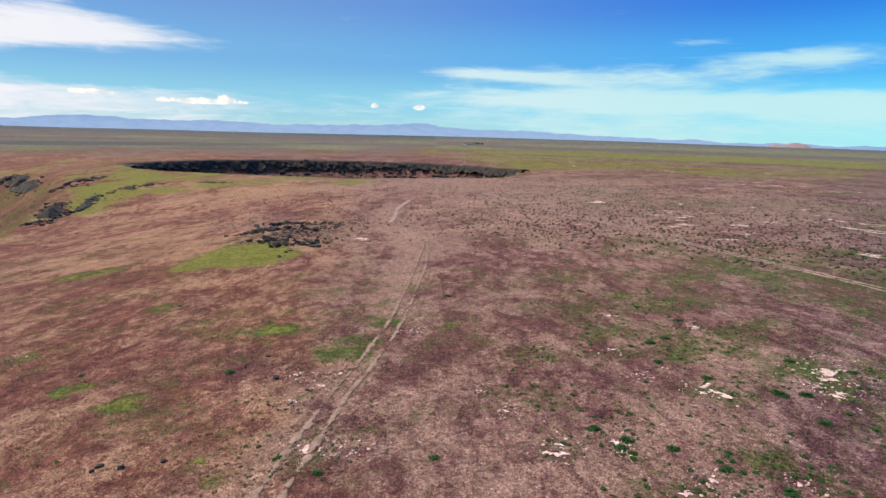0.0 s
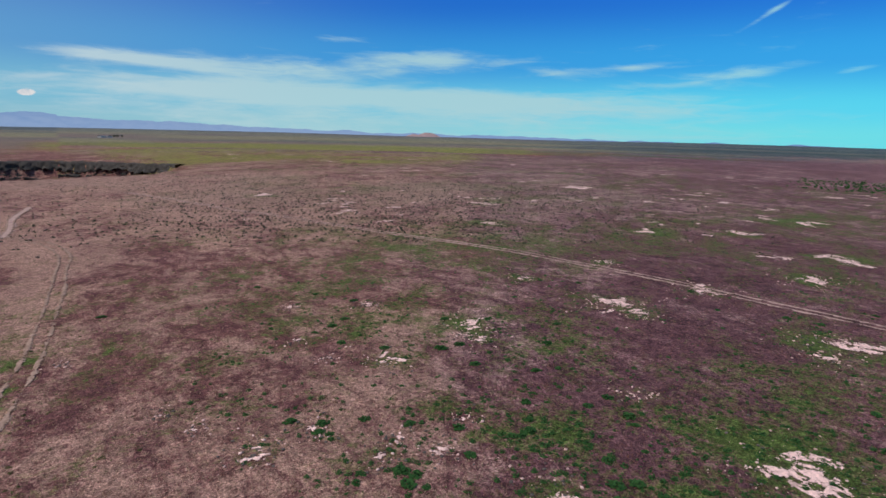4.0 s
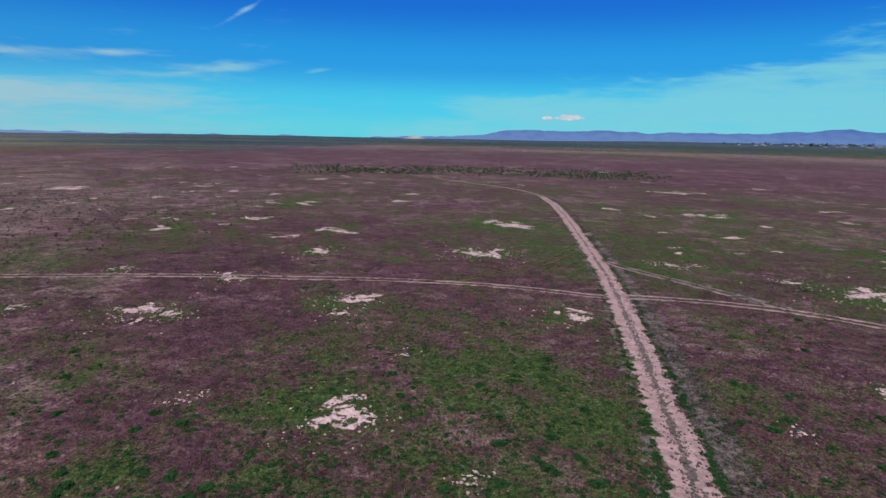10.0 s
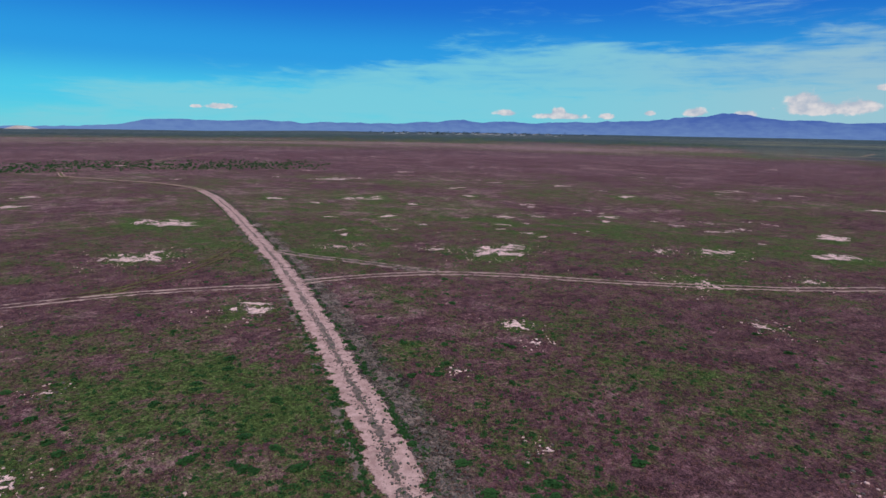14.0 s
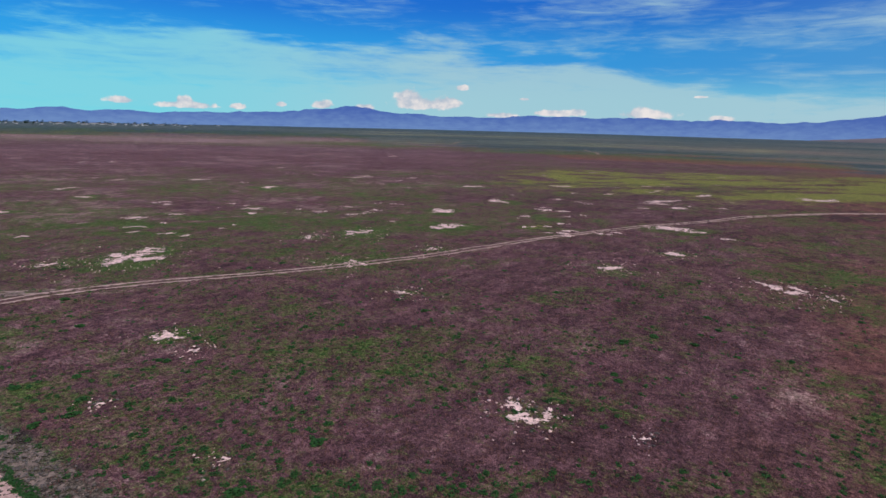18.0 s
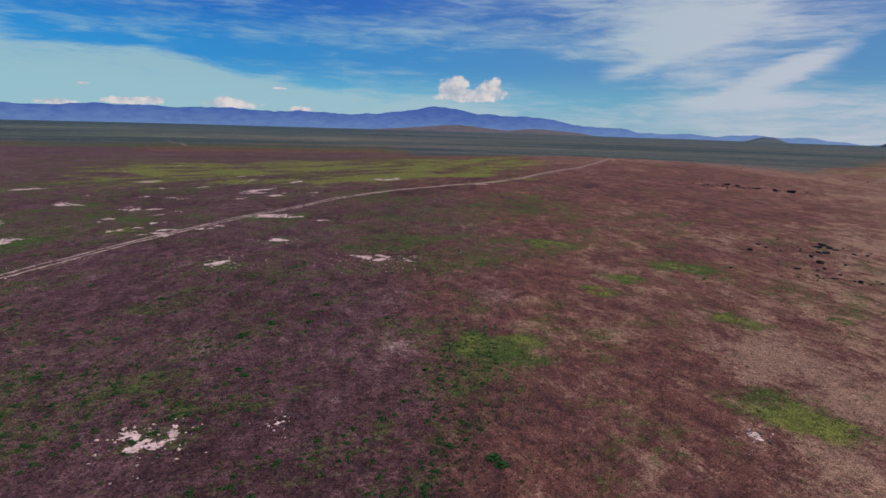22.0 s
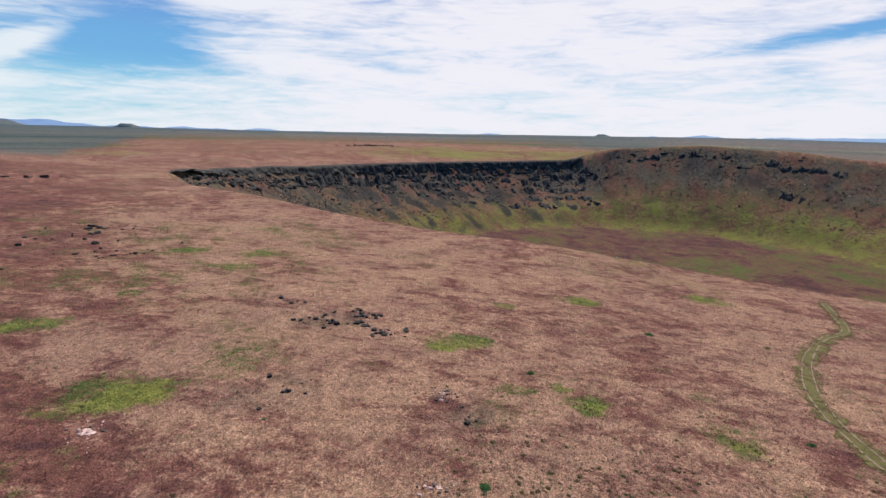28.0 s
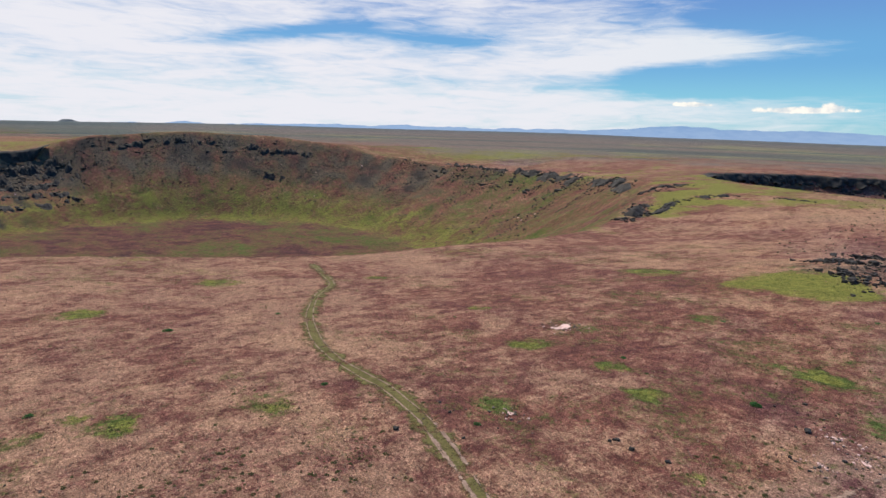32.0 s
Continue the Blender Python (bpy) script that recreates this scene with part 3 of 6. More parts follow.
    flecks = n.noise(pos, 3.1, 4.0, 0.95)
    col = n.mix(n.ramp(sep3.outputs[2], 0.2, 0.8, 1.0, 0.35), col, n.mix(1.0, col, n.mix(n.ramp(flecks, 0.38, 0.62), (0.50, 0.50, 0.50), (1.52, 1.50, 1.50)), "MULTIPLY"))
    blades = n.noise(pos, 9.0, 2.0, 0.9)
    col = n.mix(1.0, col, n.mix(n.ramp(blades, 0.36, 0.64), (1.36, 1.35, 1.34), (0.64, 0.63, 0.62)), "MULTIPLY")
    clods = n.noise(pos, 0.9, 4.0, 0.75)
    col = n.mix(1.0, col, n.mix(n.ramp(clods, 0.36, 0.64), (0.84, 0.84, 0.84), (1.14, 1.14, 1.14)), "MULTIPLY")
    n.link(col, bsdf.inputs["Base Color"])
    bsdf.inputs["Roughness"].default_value = 1.0
    bsdf.inputs["Specular IOR Level"].default_value = 0.08
    bump(n, bsdf, n.math("ADD", fine, n.math("MULTIPLY", grain, 1.5)), 0.7, 0.22)
    return m


GROUND = ground_material()
OLD_TRACK = ((-10.2, 23), (-9.4, 29.4), (-8.7, 35.1), (-7.6, 42.2), (-5.7, 52.3), (-4.2, 63.3), (-3.2, 77.5), (-2.2, 94.3), (-1.6, 112), (-5, 126), (-11.6, 138))
TRAIL_ON = ((-11.6, 138), (-11.3, 151), (-11.7, 171), (-9.3, 193))
BASALT = simple("basalt", (0.012, 0.010, 0.008), (0.060, 0.046, 0.036), 0.35, 0.85, 0.6, 0.3)


# ---- ground sheet ----
LAST = {}


def bearings(x, y):
    """Bearing, log distance and a slow wobble of places in the plan, kept for the places asked for last."""
    if LAST.get("x") is not x:
        r = np.hypot(x, y)
        LAST["x"] = x
        LAST["got"] = (np.degrees(np.arctan2(x, y)), np.log(np.maximum(r, 1.0)), (fbm(x / (r * 0.08 + 4), y / (r * 0.08 + 4), 3, 77) - 0.5) * 2)
    return LAST["got"]


def zone(x, y, az0, az1, r0, r1, soft_az=6.0, soft_r=0.18):
    """Soft-edged sector of the plan, 0 to 1."""
    az, logr, wob = bearings(x, y)
    mid, half = (az0 + az1) / 2, (az1 - az0) / 2
    d = np.abs((az - mid + 180) % 360 - 180)
    out_ = np.zeros(len(az))
    near = np.nonzero((d < half + 2 * soft_az) & (logr > math.log(r0) - 1.8 * soft_r) & (logr < math.log(r1) + 1.8 * soft_r))[0]
    d, wob, lr = d[near], wob[near], logr[near] + wob[near] * soft_r * 0.8
    out_[near] = (1 - step(half - soft_az, half + soft_az, d + wob * soft_az)) * step(math.log(r0) - soft_r, math.log(r0) + soft_r, lr) * \
        (1 - step(math.log(r1) - soft_r, math.log(r1) + soft_r, lr))
    return out_


def spot(x, y, az, r, size, stretch=1.0, angle=0.0):
    """Soft round spot of the plan, 0 to 1, with a ragged edge."""
    cx, cy = at(az, r)
    out_ = np.zeros(len(x))
    near = np.nonzero(np.abs(x - cx) < 2 * size * stretch)[0]
    near = near[np.abs(y[near] - cy) < 2 * size * stretch]
    if len(near) == 0:
        return out_
    dx, dy = x[near] - cx, y[near] - cy
    c, s = math.cos(radians(angle)), math.sin(radians(angle))
    u, v = (dx * c - dy * s) / stretch, dx * s + dy * c
    d = np.hypot(u, v) / size
    out_[near] = 1 - step(0.45, 1.15, d + (fbm(x[near] / size * 1.6, y[near] / size * 1.6, 3, 91) - 0.5) * 0.9)
    return out_


def crater_coords(x, y, c, radius):
    dx, dy = x - c[0], y - c[1]
    return np.hypot(dx, dy) / radius, np.degrees(np.arctan2(dx, dy)) % 360


def ground_cover(x, y):
    r = np.hypot(x, y)
    az = np.degrees(np.arctan2(x, y)) % 360
    u, v = x * 0.82 + y * 0.57, y * 0.82 - x * 0.57
    big, med = fbm(u / 70, v / 45, 4, 51) - 0.5, fbm(u / 15, v / 10, 5, 61) - 0.5
    small = fbm(u / 4.0, v / 3.0, 4, 66) - 0.5
    huge = fbm(x / 260, y / 260, 4, 71) - 0.5
    straw = 0.36 + big * 0.65 + med * 0.6 + small * 0.5
    straw = straw + 0.26 * zone(x, y, 232, 306, 15, 320, 14) - 0.46 * zone(x, y, 46, 192, 15, 1200, 12) + 0.16 * zone(x, y, 74, 122, 15, 200) - 0.06 * zone(x, y, 30, 62, 15, 65) + 0.02 * zone(x, y, 148, 184, 15, 120, 6) - 0.30 * zone(x, y, 186, 222, 15, 400, 8) + 0.12 * zone(x, y, -20, 40, 25, 120) + 0.26 * zone(x, y, -24, 30, 85, 300, 10, 0.3) + 0.20 * zone(x, y, 0, 60, 110, 420, 10, 0.3)
    green = 0.05 + (fbm(u / 32, v / 22, 4, 161) - 0.5) * 0.9 + (fbm(u / 6, v / 4, 4, 171) - 0.5) * 1.1
    green = green + 0.27 * zone(x, y, 12, 182, 15, 130, 12) - 0.14 * zone(x, y, 36, 60, 15, 80, 6) + 0.20 * zone(x, y, 182, 214, 15, 160, 8) - 0.16 * zone(x, y, 148, 186, 15, 120, 8) + 0.10 * zone(x, y, 206, 330, 15, 330, 12) + 0.14 * zone(x, y, 82, 160, 35, 300, 10) + 0.24 * zone(x, y, 15, 200, 100, 600, 12) - 0.14 * zone(x, y, 200, 345, 15, 330, 12)
    meadow = np.zeros_like(x) - 0.1 + huge * 0.2
    sage = 0.30 * zone(x, y, 6, 48, 112, 280, 10, 0.35) + 0.28 * zone(x, y, -24, 72, 120, 420, 12, 0.4) + big * 0.7
    rock, scree = np.zeros_like(x), np.zeros_like(x)
    # far plain: belts of green and brown
    belt = fbm(az / 14.0, np.log(np.maximum(r, 1)) * 9.0, 4, 81) - 0.5
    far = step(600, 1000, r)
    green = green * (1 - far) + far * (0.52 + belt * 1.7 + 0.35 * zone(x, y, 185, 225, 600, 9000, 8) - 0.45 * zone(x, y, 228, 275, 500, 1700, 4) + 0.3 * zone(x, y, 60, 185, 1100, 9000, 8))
    meadow = meadow + 0.85 * zone(x, y, 0, 42, 420, 1300, 6) * (0.65 + belt)
    green = green - 0.45 * zone(x, y, 58, 150, 350, 1900, 8)
    straw = straw + 0.30 * zone(x, y, 45, 150, 140, 1900, 10)
    meadow = meadow + 1.1 * zone(x, y, 156, 204, 200, 440, 7, 0.14) * (0.60 + med * 1.6 + big) + 0.85 * zone(x, y, -32, -3, 255, 400, 6, 0.12) * (0.75 + med * 1.5)
    meadow = meadow + far * zone(x, y, -60, 48, 500, 9000, 12) * (0.48 + belt * 1.5)
    meadow = meadow + 0.5 * zone(x, y, 254, 330, 700, 1300, 6) * (0.5 + belt * 1.2)
    # great crater: scree walls, green foot, red floor
    q, th = crater_coords(x, y, C1, R1)
    wall = step(0.56, 0.64, q) * (1 - step(0.98, 1.02, q))
    foot = step(0.50, 0.62, q) * (1 - step(0.64, 0.88, q))
    streak = fbm(th / 2.2, q * 6, 4, 101) - 0.5
    near_lip = zone(x, y, 308, 333, 200, 660, 5)
    scree = scree + wall * (0.56 + streak * 0.6 + med * 0.8) * (1 - 0.85 * foot) * (1 - 0.75 * near_lip)
    green = np.where(q < 1.0, wall * (0.54 + med * 1.2 + streak * 0.5) + (1 - wall) * (0.34 + big * 1.5 + med * 1.2), green)
    meadow = meadow * (q > 1) + foot * (0.56 + streak * 0.25 + big * 0.4) + 0.45 * step(0.995, 1.01, q) * (1 - step(1.03, 1.09, q)) * step(60, 85, th) * (1 - step(100, 120, th)) * (0.6 + med)
    rock = rock + wall * zone(x, y, 225, 272, 380, 800, 3) * (0.30 + streak * 0.9 + med * 2.0)
    rock = rock + wall * (0.10 + 1.6 * (fbm(x / 26, y / 26, 4, 301) - 0.42)) * (1 - foot) * (1 - near_lip)
    straw = np.where(q < 0.98, -0.32 + med * 1.0 + big * 0.8 + 0.45 * wall, straw)
    sage = sage * (q > 1) + wall * (0.18 + streak * 0.5) + 0.2 * zone(x, y, 228, 275, 500, 1700, 5) * (q > 1)
    meadow = meadow + (q > 1.01) * (0.55 * zone(x, y, 246, 276, 760, 1350, 4) + 0.6 * zone(x, y, 216, 230, 600, 950, 3)) * (0.7 + big * 1.5 + med)
    meadow = meadow + zone(x, y, 314, 333, 225, 640, 4) * (0.40 + med * 1.9 + small * 0.9) * (0.30 + 0.70 * step(0.97, 1.01, q)) * (q > 0.7)
    # second crater
    q, th = crater_coords(x, y, C2, R2)
    wall = step(0.5, 0.62, q) * (1 - step(0.97, 1.03, q))
    scree = scree + wall * 0.35
    rock = rock + wall * 0.40 * (0.6 + fbm(th / 3, q * 4, 3, 111))
    straw = np.where(q < 1, 0.2, straw)
    near = np.nonzero(r < 240)[0]
    nx, ny = x[near], y[near]
    tatter = 0.35 + 1.3 * fbm(nx / 1.7, ny / 1.7, 4, 201)
    for a_, r_, w_ in GREEN_A + GREEN_B:
        sp = spot(nx, ny, a_, r_, max(w_, 0.9) * 1.35, 1.25, a_) * tatter
        green[near] += (0.75 if a_ > 190 else 0.24) * sp
        meadow[near] += (0.55 if 190 < a_ < 348 or a_ == 160 else 0.10) * sp
    for a_, r_, w_ in BARE_A + BARE_B + BARE_C:
        if w_ > 1.0:
            green[near] += 0.45 * spot(nx, ny, a_, r_, w_ * 1.6) * tatter
    # gravel thrown out beside the dirt road
    scree[near] += 0.75 * step(15, 30, nx) * (1 - step(60, 105, nx)) * step(-11.2, -12.2, ny + 0 * nx) * (1 - step(-13.2, -16.5, ny + 0.02 * (nx - 26))) * (0.5 + tatter * 0.6)
    # rocky mound
    scree[near] += 0.5 * spot(nx, ny, -15.0, 124, 17, 1.2, 20) * tatter
    meadow[near] += 0.85 * spot(nx, ny, -20.4, 106, 10, 1.2, 50) * tatter + 0.6 * spot(nx, ny, -17.5, 103, 5, 1.5, 80) * tatter
    for k_ in range(24, 190, 6):
        if k_ % 12:
            continue
        lx = np.interp(k_, [p_[1] for p_ in OLD_TRACK], [p_[0] for p_ in OLD_TRACK])
        straw[near] += 0.34 * np.exp(-((nx - lx + 2.2) / 2.6) ** 2 - ((ny - k_) / 8.0) ** 2) * (0.4 + tatter)
        green[near] += 0.10 * np.exp(-((nx - lx - 0.6) / 1.6) ** 2 - ((ny - k_) / 5.0) ** 2) * tatter
    scree[near] += 0.42 * spot(nx, ny, 239, 44, 4.5, 1.5, 60) + 0.42 * spot(nx, ny, 246.5, 63, 6.5) + 0.3 * spot(nx, ny, 223.6, 129, 11) + 0.5 * spot(nx, ny, 261, 39, 3)
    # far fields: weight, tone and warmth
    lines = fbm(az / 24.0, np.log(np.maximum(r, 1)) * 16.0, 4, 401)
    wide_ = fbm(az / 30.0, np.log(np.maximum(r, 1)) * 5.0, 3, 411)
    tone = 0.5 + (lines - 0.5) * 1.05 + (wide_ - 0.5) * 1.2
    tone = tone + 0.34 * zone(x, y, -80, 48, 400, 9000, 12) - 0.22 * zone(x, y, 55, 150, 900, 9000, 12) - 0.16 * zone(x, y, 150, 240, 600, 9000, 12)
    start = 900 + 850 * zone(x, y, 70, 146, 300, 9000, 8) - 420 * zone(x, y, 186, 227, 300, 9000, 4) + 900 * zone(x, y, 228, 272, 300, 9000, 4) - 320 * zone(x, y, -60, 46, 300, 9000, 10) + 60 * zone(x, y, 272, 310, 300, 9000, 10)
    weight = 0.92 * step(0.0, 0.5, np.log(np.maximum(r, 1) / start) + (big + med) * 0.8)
    q, th = crater_coords(x, y, C1, R1)
    weight = weight * step(1.05, 1.5, q)
    q, th = crater_coords(x, y, C2, R2)
    weight = weight * step(1.0, 1.3, q)
    warm = step(0.4, 0.6, fbm(az / 15.0, np.log(np.maximum(r, 1)) * 3.0, 3, 421) + 0.25 * zone(x, y, 172, 330, 300, 9000, 12) - 0.5 * zone(x, y, 48, 160, 300, 9000, 8) + 0.02)
    warm = np.where(r < 700, 0.10 + 0.40 * zone(x, y, -20, 34, 10, 900, 10) + 0.80 * zone(x, y, 188, 346, 10, 900, 12), warm)
    weight = weight * (1 - 0.85 * zone(x, y, -4, 44, 420, 1300, 6))
    return green, straw, rock, meadow, sage, scree, weight, tone, warm


RINGS, SPOKES = 500, 1080
radii = np.concatenate((np.linspace(0.0, 20.0, 12), np.geomspace(22.0, 1000.0, RINGS - 92), np.geomspace(1014.0, 4750.0, 80)))
angles = np.arange(SPOKES) / SPOKES * 2 * math.pi
gx = np.concatenate(([0.0], np.outer(radii[1:], np.sin(angles)).ravel()))
gy = np.concatenate(([0.0], np.outer(radii[1:], np.cos(angles)).ravel()))
gz = height(gx, gy)


def sheet(name, co, quads, tris=None):
    """A mesh from arrays of places and faces."""
    me = bpy.data.meshes.new(name)
    nq, nt = len(quads), 0 if tris is None else len(tris)
    me.vertices.add(len(co))
    me.vertices.foreach_set("co", np.ascontiguousarray(co, dtype=np.float32).ravel())
    me.loops.add(nq * 4 + nt * 3)
    idx = quads.ravel() if nt == 0 else np.concatenate((quads.ravel(), tris.ravel()))
    me.loops.foreach_set("vertex_index", idx.astype(np.int32))
    me.polygons.add(nq + nt)
    starts = np.concatenate((np.arange(nq) * 4, nq * 4 + np.arange(nt) * 3)) if nt else np.arange(nq) * 4
    me.polygons.foreach_set("loop_start", starts.astype(np.int32))
    me.update(calc_edges=True)
    return me


ring, spoke = np.meshgrid(np.arange(RINGS - 1), np.arange(SPOKES), indexing="ij")
ring, spoke = ring.ravel(), spoke.ravel()
nxt = (spoke + 1) % SPOKES
quads = np.stack((1 + ring * SPOKES + spoke, 1 + ring * SPOKES + nxt, 1 + (ring + 1) * SPOKES + nxt, 1 + (ring + 1) * SPOKES + spoke), 1)[:, ::-1]
k = np.arange(SPOKES)
fan = np.stack((np.zeros(SPOKES, int), 1 + k, 1 + (k + 1) % SPOKES), 1)
me = sheet("ground", np.stack((gx, gy, gz), 1), quads, fan)
me.polygons.foreach_set("use_smooth", np.ones(len(me.polygons), bool))
cover = ground_cover(gx, gy)
for name, channels in (("cover", cover[:3]), ("soil", cover[3:6]), ("field", cover[6:])):
    attr = me.color_attributes.new(name, "FLOAT_COLOR", "POINT")
    attr.data.foreach_set("color", np.stack((*[np.clip(c, -1, 2) for c in channels], np.ones_like(gx)), 1).astype(np.float32).ravel())
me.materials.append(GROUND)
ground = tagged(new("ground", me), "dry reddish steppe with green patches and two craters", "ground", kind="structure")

# ---- distant mountains ----
# bearing and height of the skyline above eye level, in thousandths of the distance
SKYLINE = ((-37, 4), (-32, 9), (-16, 5), (-9, 5.5), (-2.5, 9), (5, 3), (13, -1), (21, -5), (30, -8), (50, -13), (72, -13), (83, -8), (88, 5),
           (97, 7), (105, 6), (112, 9), (116, 14), (126, 14), (134, 20), (141, 32), (146, 24), (150, 21), (164, 25), (172, 24), (178, 23),
           (183, 24), (189, 37), (194, 29), (198, 25), (205, 10), (211, 2), (219, 2), (230, -6), (250, -10), (267, -8), (288, -3), (300, -1),
           (307, -1), (316, 1), (323, 4))


def skyline(az):
    b = np.array([p[0] for p in SKYLINE] + [SKYLINE[0][0] + 360], float)
    h = np.array([p[1] for p in SKYLINE] + [SKYLINE[0][1]], float)
    a = (np.asarray(az) - b[0]) % 360 + b[0]
    k = np.clip(np.searchsorted(b, a, side="right") - 1, 0, len(b) - 2)
    f = (a - b[k]) / (b[k + 1] - b[k])
    f = f * f * (3 - 2 * f)
    return h[k] * (1 - f) + h[k + 1] * f


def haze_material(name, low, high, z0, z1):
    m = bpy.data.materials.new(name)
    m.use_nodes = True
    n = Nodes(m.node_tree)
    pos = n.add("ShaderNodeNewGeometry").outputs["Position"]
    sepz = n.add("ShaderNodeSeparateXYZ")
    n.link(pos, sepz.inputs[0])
    # unlit slopes glow: haze blues and fold tones painted by height, noise and side
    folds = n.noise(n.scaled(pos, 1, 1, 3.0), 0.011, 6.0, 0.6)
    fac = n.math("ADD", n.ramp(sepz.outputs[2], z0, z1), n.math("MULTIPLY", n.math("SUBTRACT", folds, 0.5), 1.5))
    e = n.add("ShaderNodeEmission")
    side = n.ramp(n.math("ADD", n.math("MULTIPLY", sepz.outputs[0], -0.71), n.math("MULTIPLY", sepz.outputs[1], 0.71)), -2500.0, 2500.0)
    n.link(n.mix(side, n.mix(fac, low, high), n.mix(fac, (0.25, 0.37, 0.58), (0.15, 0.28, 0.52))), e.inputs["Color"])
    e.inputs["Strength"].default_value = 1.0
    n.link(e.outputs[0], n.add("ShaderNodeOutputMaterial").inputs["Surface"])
    return m


def mountain_range(name, r, lift, seed, mat, label):
    az = np.arange(0, 360, 0.12)
    top = skyline(az) * lift + (fbm(az / 2.2, az * 0 + seed, 5, seed) - 0.5) * 8.0 + (fbm(az / 0.5, az * 0 + seed, 3, seed) - 0.5) * 1.0
    top = EYE + r * top / 1000.0
    x, y = at(az, r)
    rows_ = 10
    co, n = [], len(az)
    for j in range(rows_):
        f = j / (rows_ - 1)
        inward = (1 - f) * 140.0 + (fbm(az / 1.5, az * 0 + j * 0.6, 3, seed + 7) - 0.5) * 60 * f * (1 - f) * 4
        k_ = (r - inward) / r
        zz = -75 + (top + 75) * f
        co.append(np.stack((x * k_, y * k_, zz), 1))
    j, i = np.meshgrid(np.arange(rows_ - 1), np.arange(n), indexing="ij")
    j, i = j.ravel(), i.ravel()
    q = np.stack((j * n + i, j * n + (i + 1) % n, (j + 1) * n + (i + 1) % n, (j + 1) * n + i), 1)
    me_ = sheet(name, np.concatenate(co), q)
    me_.materials.append(mat)
    return tagged(new(name, me_), label, "mountains", kind="structure")


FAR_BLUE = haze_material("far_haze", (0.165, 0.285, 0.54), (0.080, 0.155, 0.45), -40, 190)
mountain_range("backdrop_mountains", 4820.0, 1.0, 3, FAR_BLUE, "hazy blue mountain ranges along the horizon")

# ---- builders ----
def part(name, me_, mat, parent, label="", m=None):
    """One mesh object under a thing or under a part."""
    ob = new(name, me_)
    if mat is not None and not me_.materials:
        me_.materials.append(mat)
    ob.parent = parent
    if m is not None:
        ob.matrix_basis = m
    if label:
        ob["label"] = label
    return ob


def thing(name, me_, mat, label, category, group="", kind="", m=None):
    ob = new(name, me_)
    if me_ is not None and mat is not None and not me_.materials:
        me_.materials.append(mat)
    if m is not None:
        ob.matrix_basis = m
    return tagged(ob, label, category, group, kind)


def spline(points, gap):
    """Even points on a smooth curve through the given ones."""
    p = np.asarray(points, float)
    p = np.vstack((2 * p[0] - p[1], p, 2 * p[-1] - p[-2]))
    out_ = []
    for a, b, c, d in zip(p[:-3], p[1:-2], p[2:-1], p[3:]):
        n_ = max(2, int(np.hypot(*(c - b)) / gap))
        t = np.linspace(0, 1, n_, endpoint=False)[:, None]
        out_.append(0.5 * ((2 * b) + (c - a) * t + (2 * a - 5 * b + 4 * c - d) * t ** 2 + (3 * b - a - 3 * c + d) * t ** 3))
    return np.vstack(out_ + [p[-2:-1]])


def ribbon(name, line, offset, width, cols, lift, ragged, seed, crown=0.0, gaps=0.0):
    """A strip of ground that follows a line, draped on the terrain, its edges ragged and sunk."""
    d = np.gradient(line, axis=0)
    d /= np.maximum(np.hypot(d[:, 0], d[:, 1])[:, None], 1e-6)
    side = np.stack((d[:, 1], -d[:, 0]), 1)
    s = np.cumsum(np.concatenate(([0], np.hypot(*np.diff(line, axis=0).T))))
    sway = (fbm(s / 11.0, s * 0 + seed, 3, seed) - 0.5) * 0.5
    thin = np.clip((fbm(s / 2.2, s * 0 + 5, 4, seed + 8) - gaps) * 3.5, -0.8, 0.0) if gaps else s * 0
    co, rim, n = [], [], len(line)
    for j in range(cols):
        f = j / (cols - 1) * 2 - 1
        edge = 1 + ragged * (fbm(s / 0.8, s * 0 + (0 if f < 0 else 9), 4, seed + 3) - 0.5) * 2
        o_ = offset + sway + f * width / 2 * (edge if abs(f) > 0.5 else 1)
        p = line + side * o_[:, None]
        r = np.hypot(p[:, 0], p[:, 1])
        z = height(p[:, 0], p[:, 1]) + (lift + np.minimum(r, 500) * 0.0010) * (0.35 if abs(f) == 1 else 1.0) + crown * (1 - f * f)
        co.append(np.stack((p[:, 0], p[:, 1], z), 1))
        rim.append(1 - abs(f) + thin)
    j, i = np.meshgrid(np.arange(cols - 1), np.arange(n - 1), indexing="ij")
    j, i = j.ravel(), i.ravel()
    q = np.stack((j * n + i, j * n + i + 1, (j + 1) * n + i + 1, (j + 1) * n + i), 1)
    return set_rim(sheet(name, np.concatenate(co), q), np.concatenate(rim))


def rock_mesh(name, seed, boxy=0.6, fine=1):
    """An angular boulder about one metre across, sitting on z = 0."""
    bm = bmesh.new()
    bmesh.ops.create_icosphere(bm, subdivisions=fine, radius=0.5)
    rng = random.Random(seed)
    stretch = Vector((rng.uniform(0.8, 1.25), rng.uniform(0.65, 1.0), rng.uniform(0.55, 0.9)))
    shift = Vector((seed * 3.1, seed * 1.7, seed * 0.9))
    for v in bm.verts:
        c = Vector([math.copysign(abs(k * 2) ** boxy, k) * 0.5 for k in v.co])
        c *= 1 + 0.55 * noise.noise(v.co * 2.3 + shift) + 0.25 * noise.noise(v.co * 6 + shift)
        v.co = Vector((c.x * stretch.x, c.y * stretch.y, c.z * stretch.z + 0.22))
    me_ = bpy.data.meshes.new(name)
    bm.to_mesh(me_)
    bm.free()
    return me_


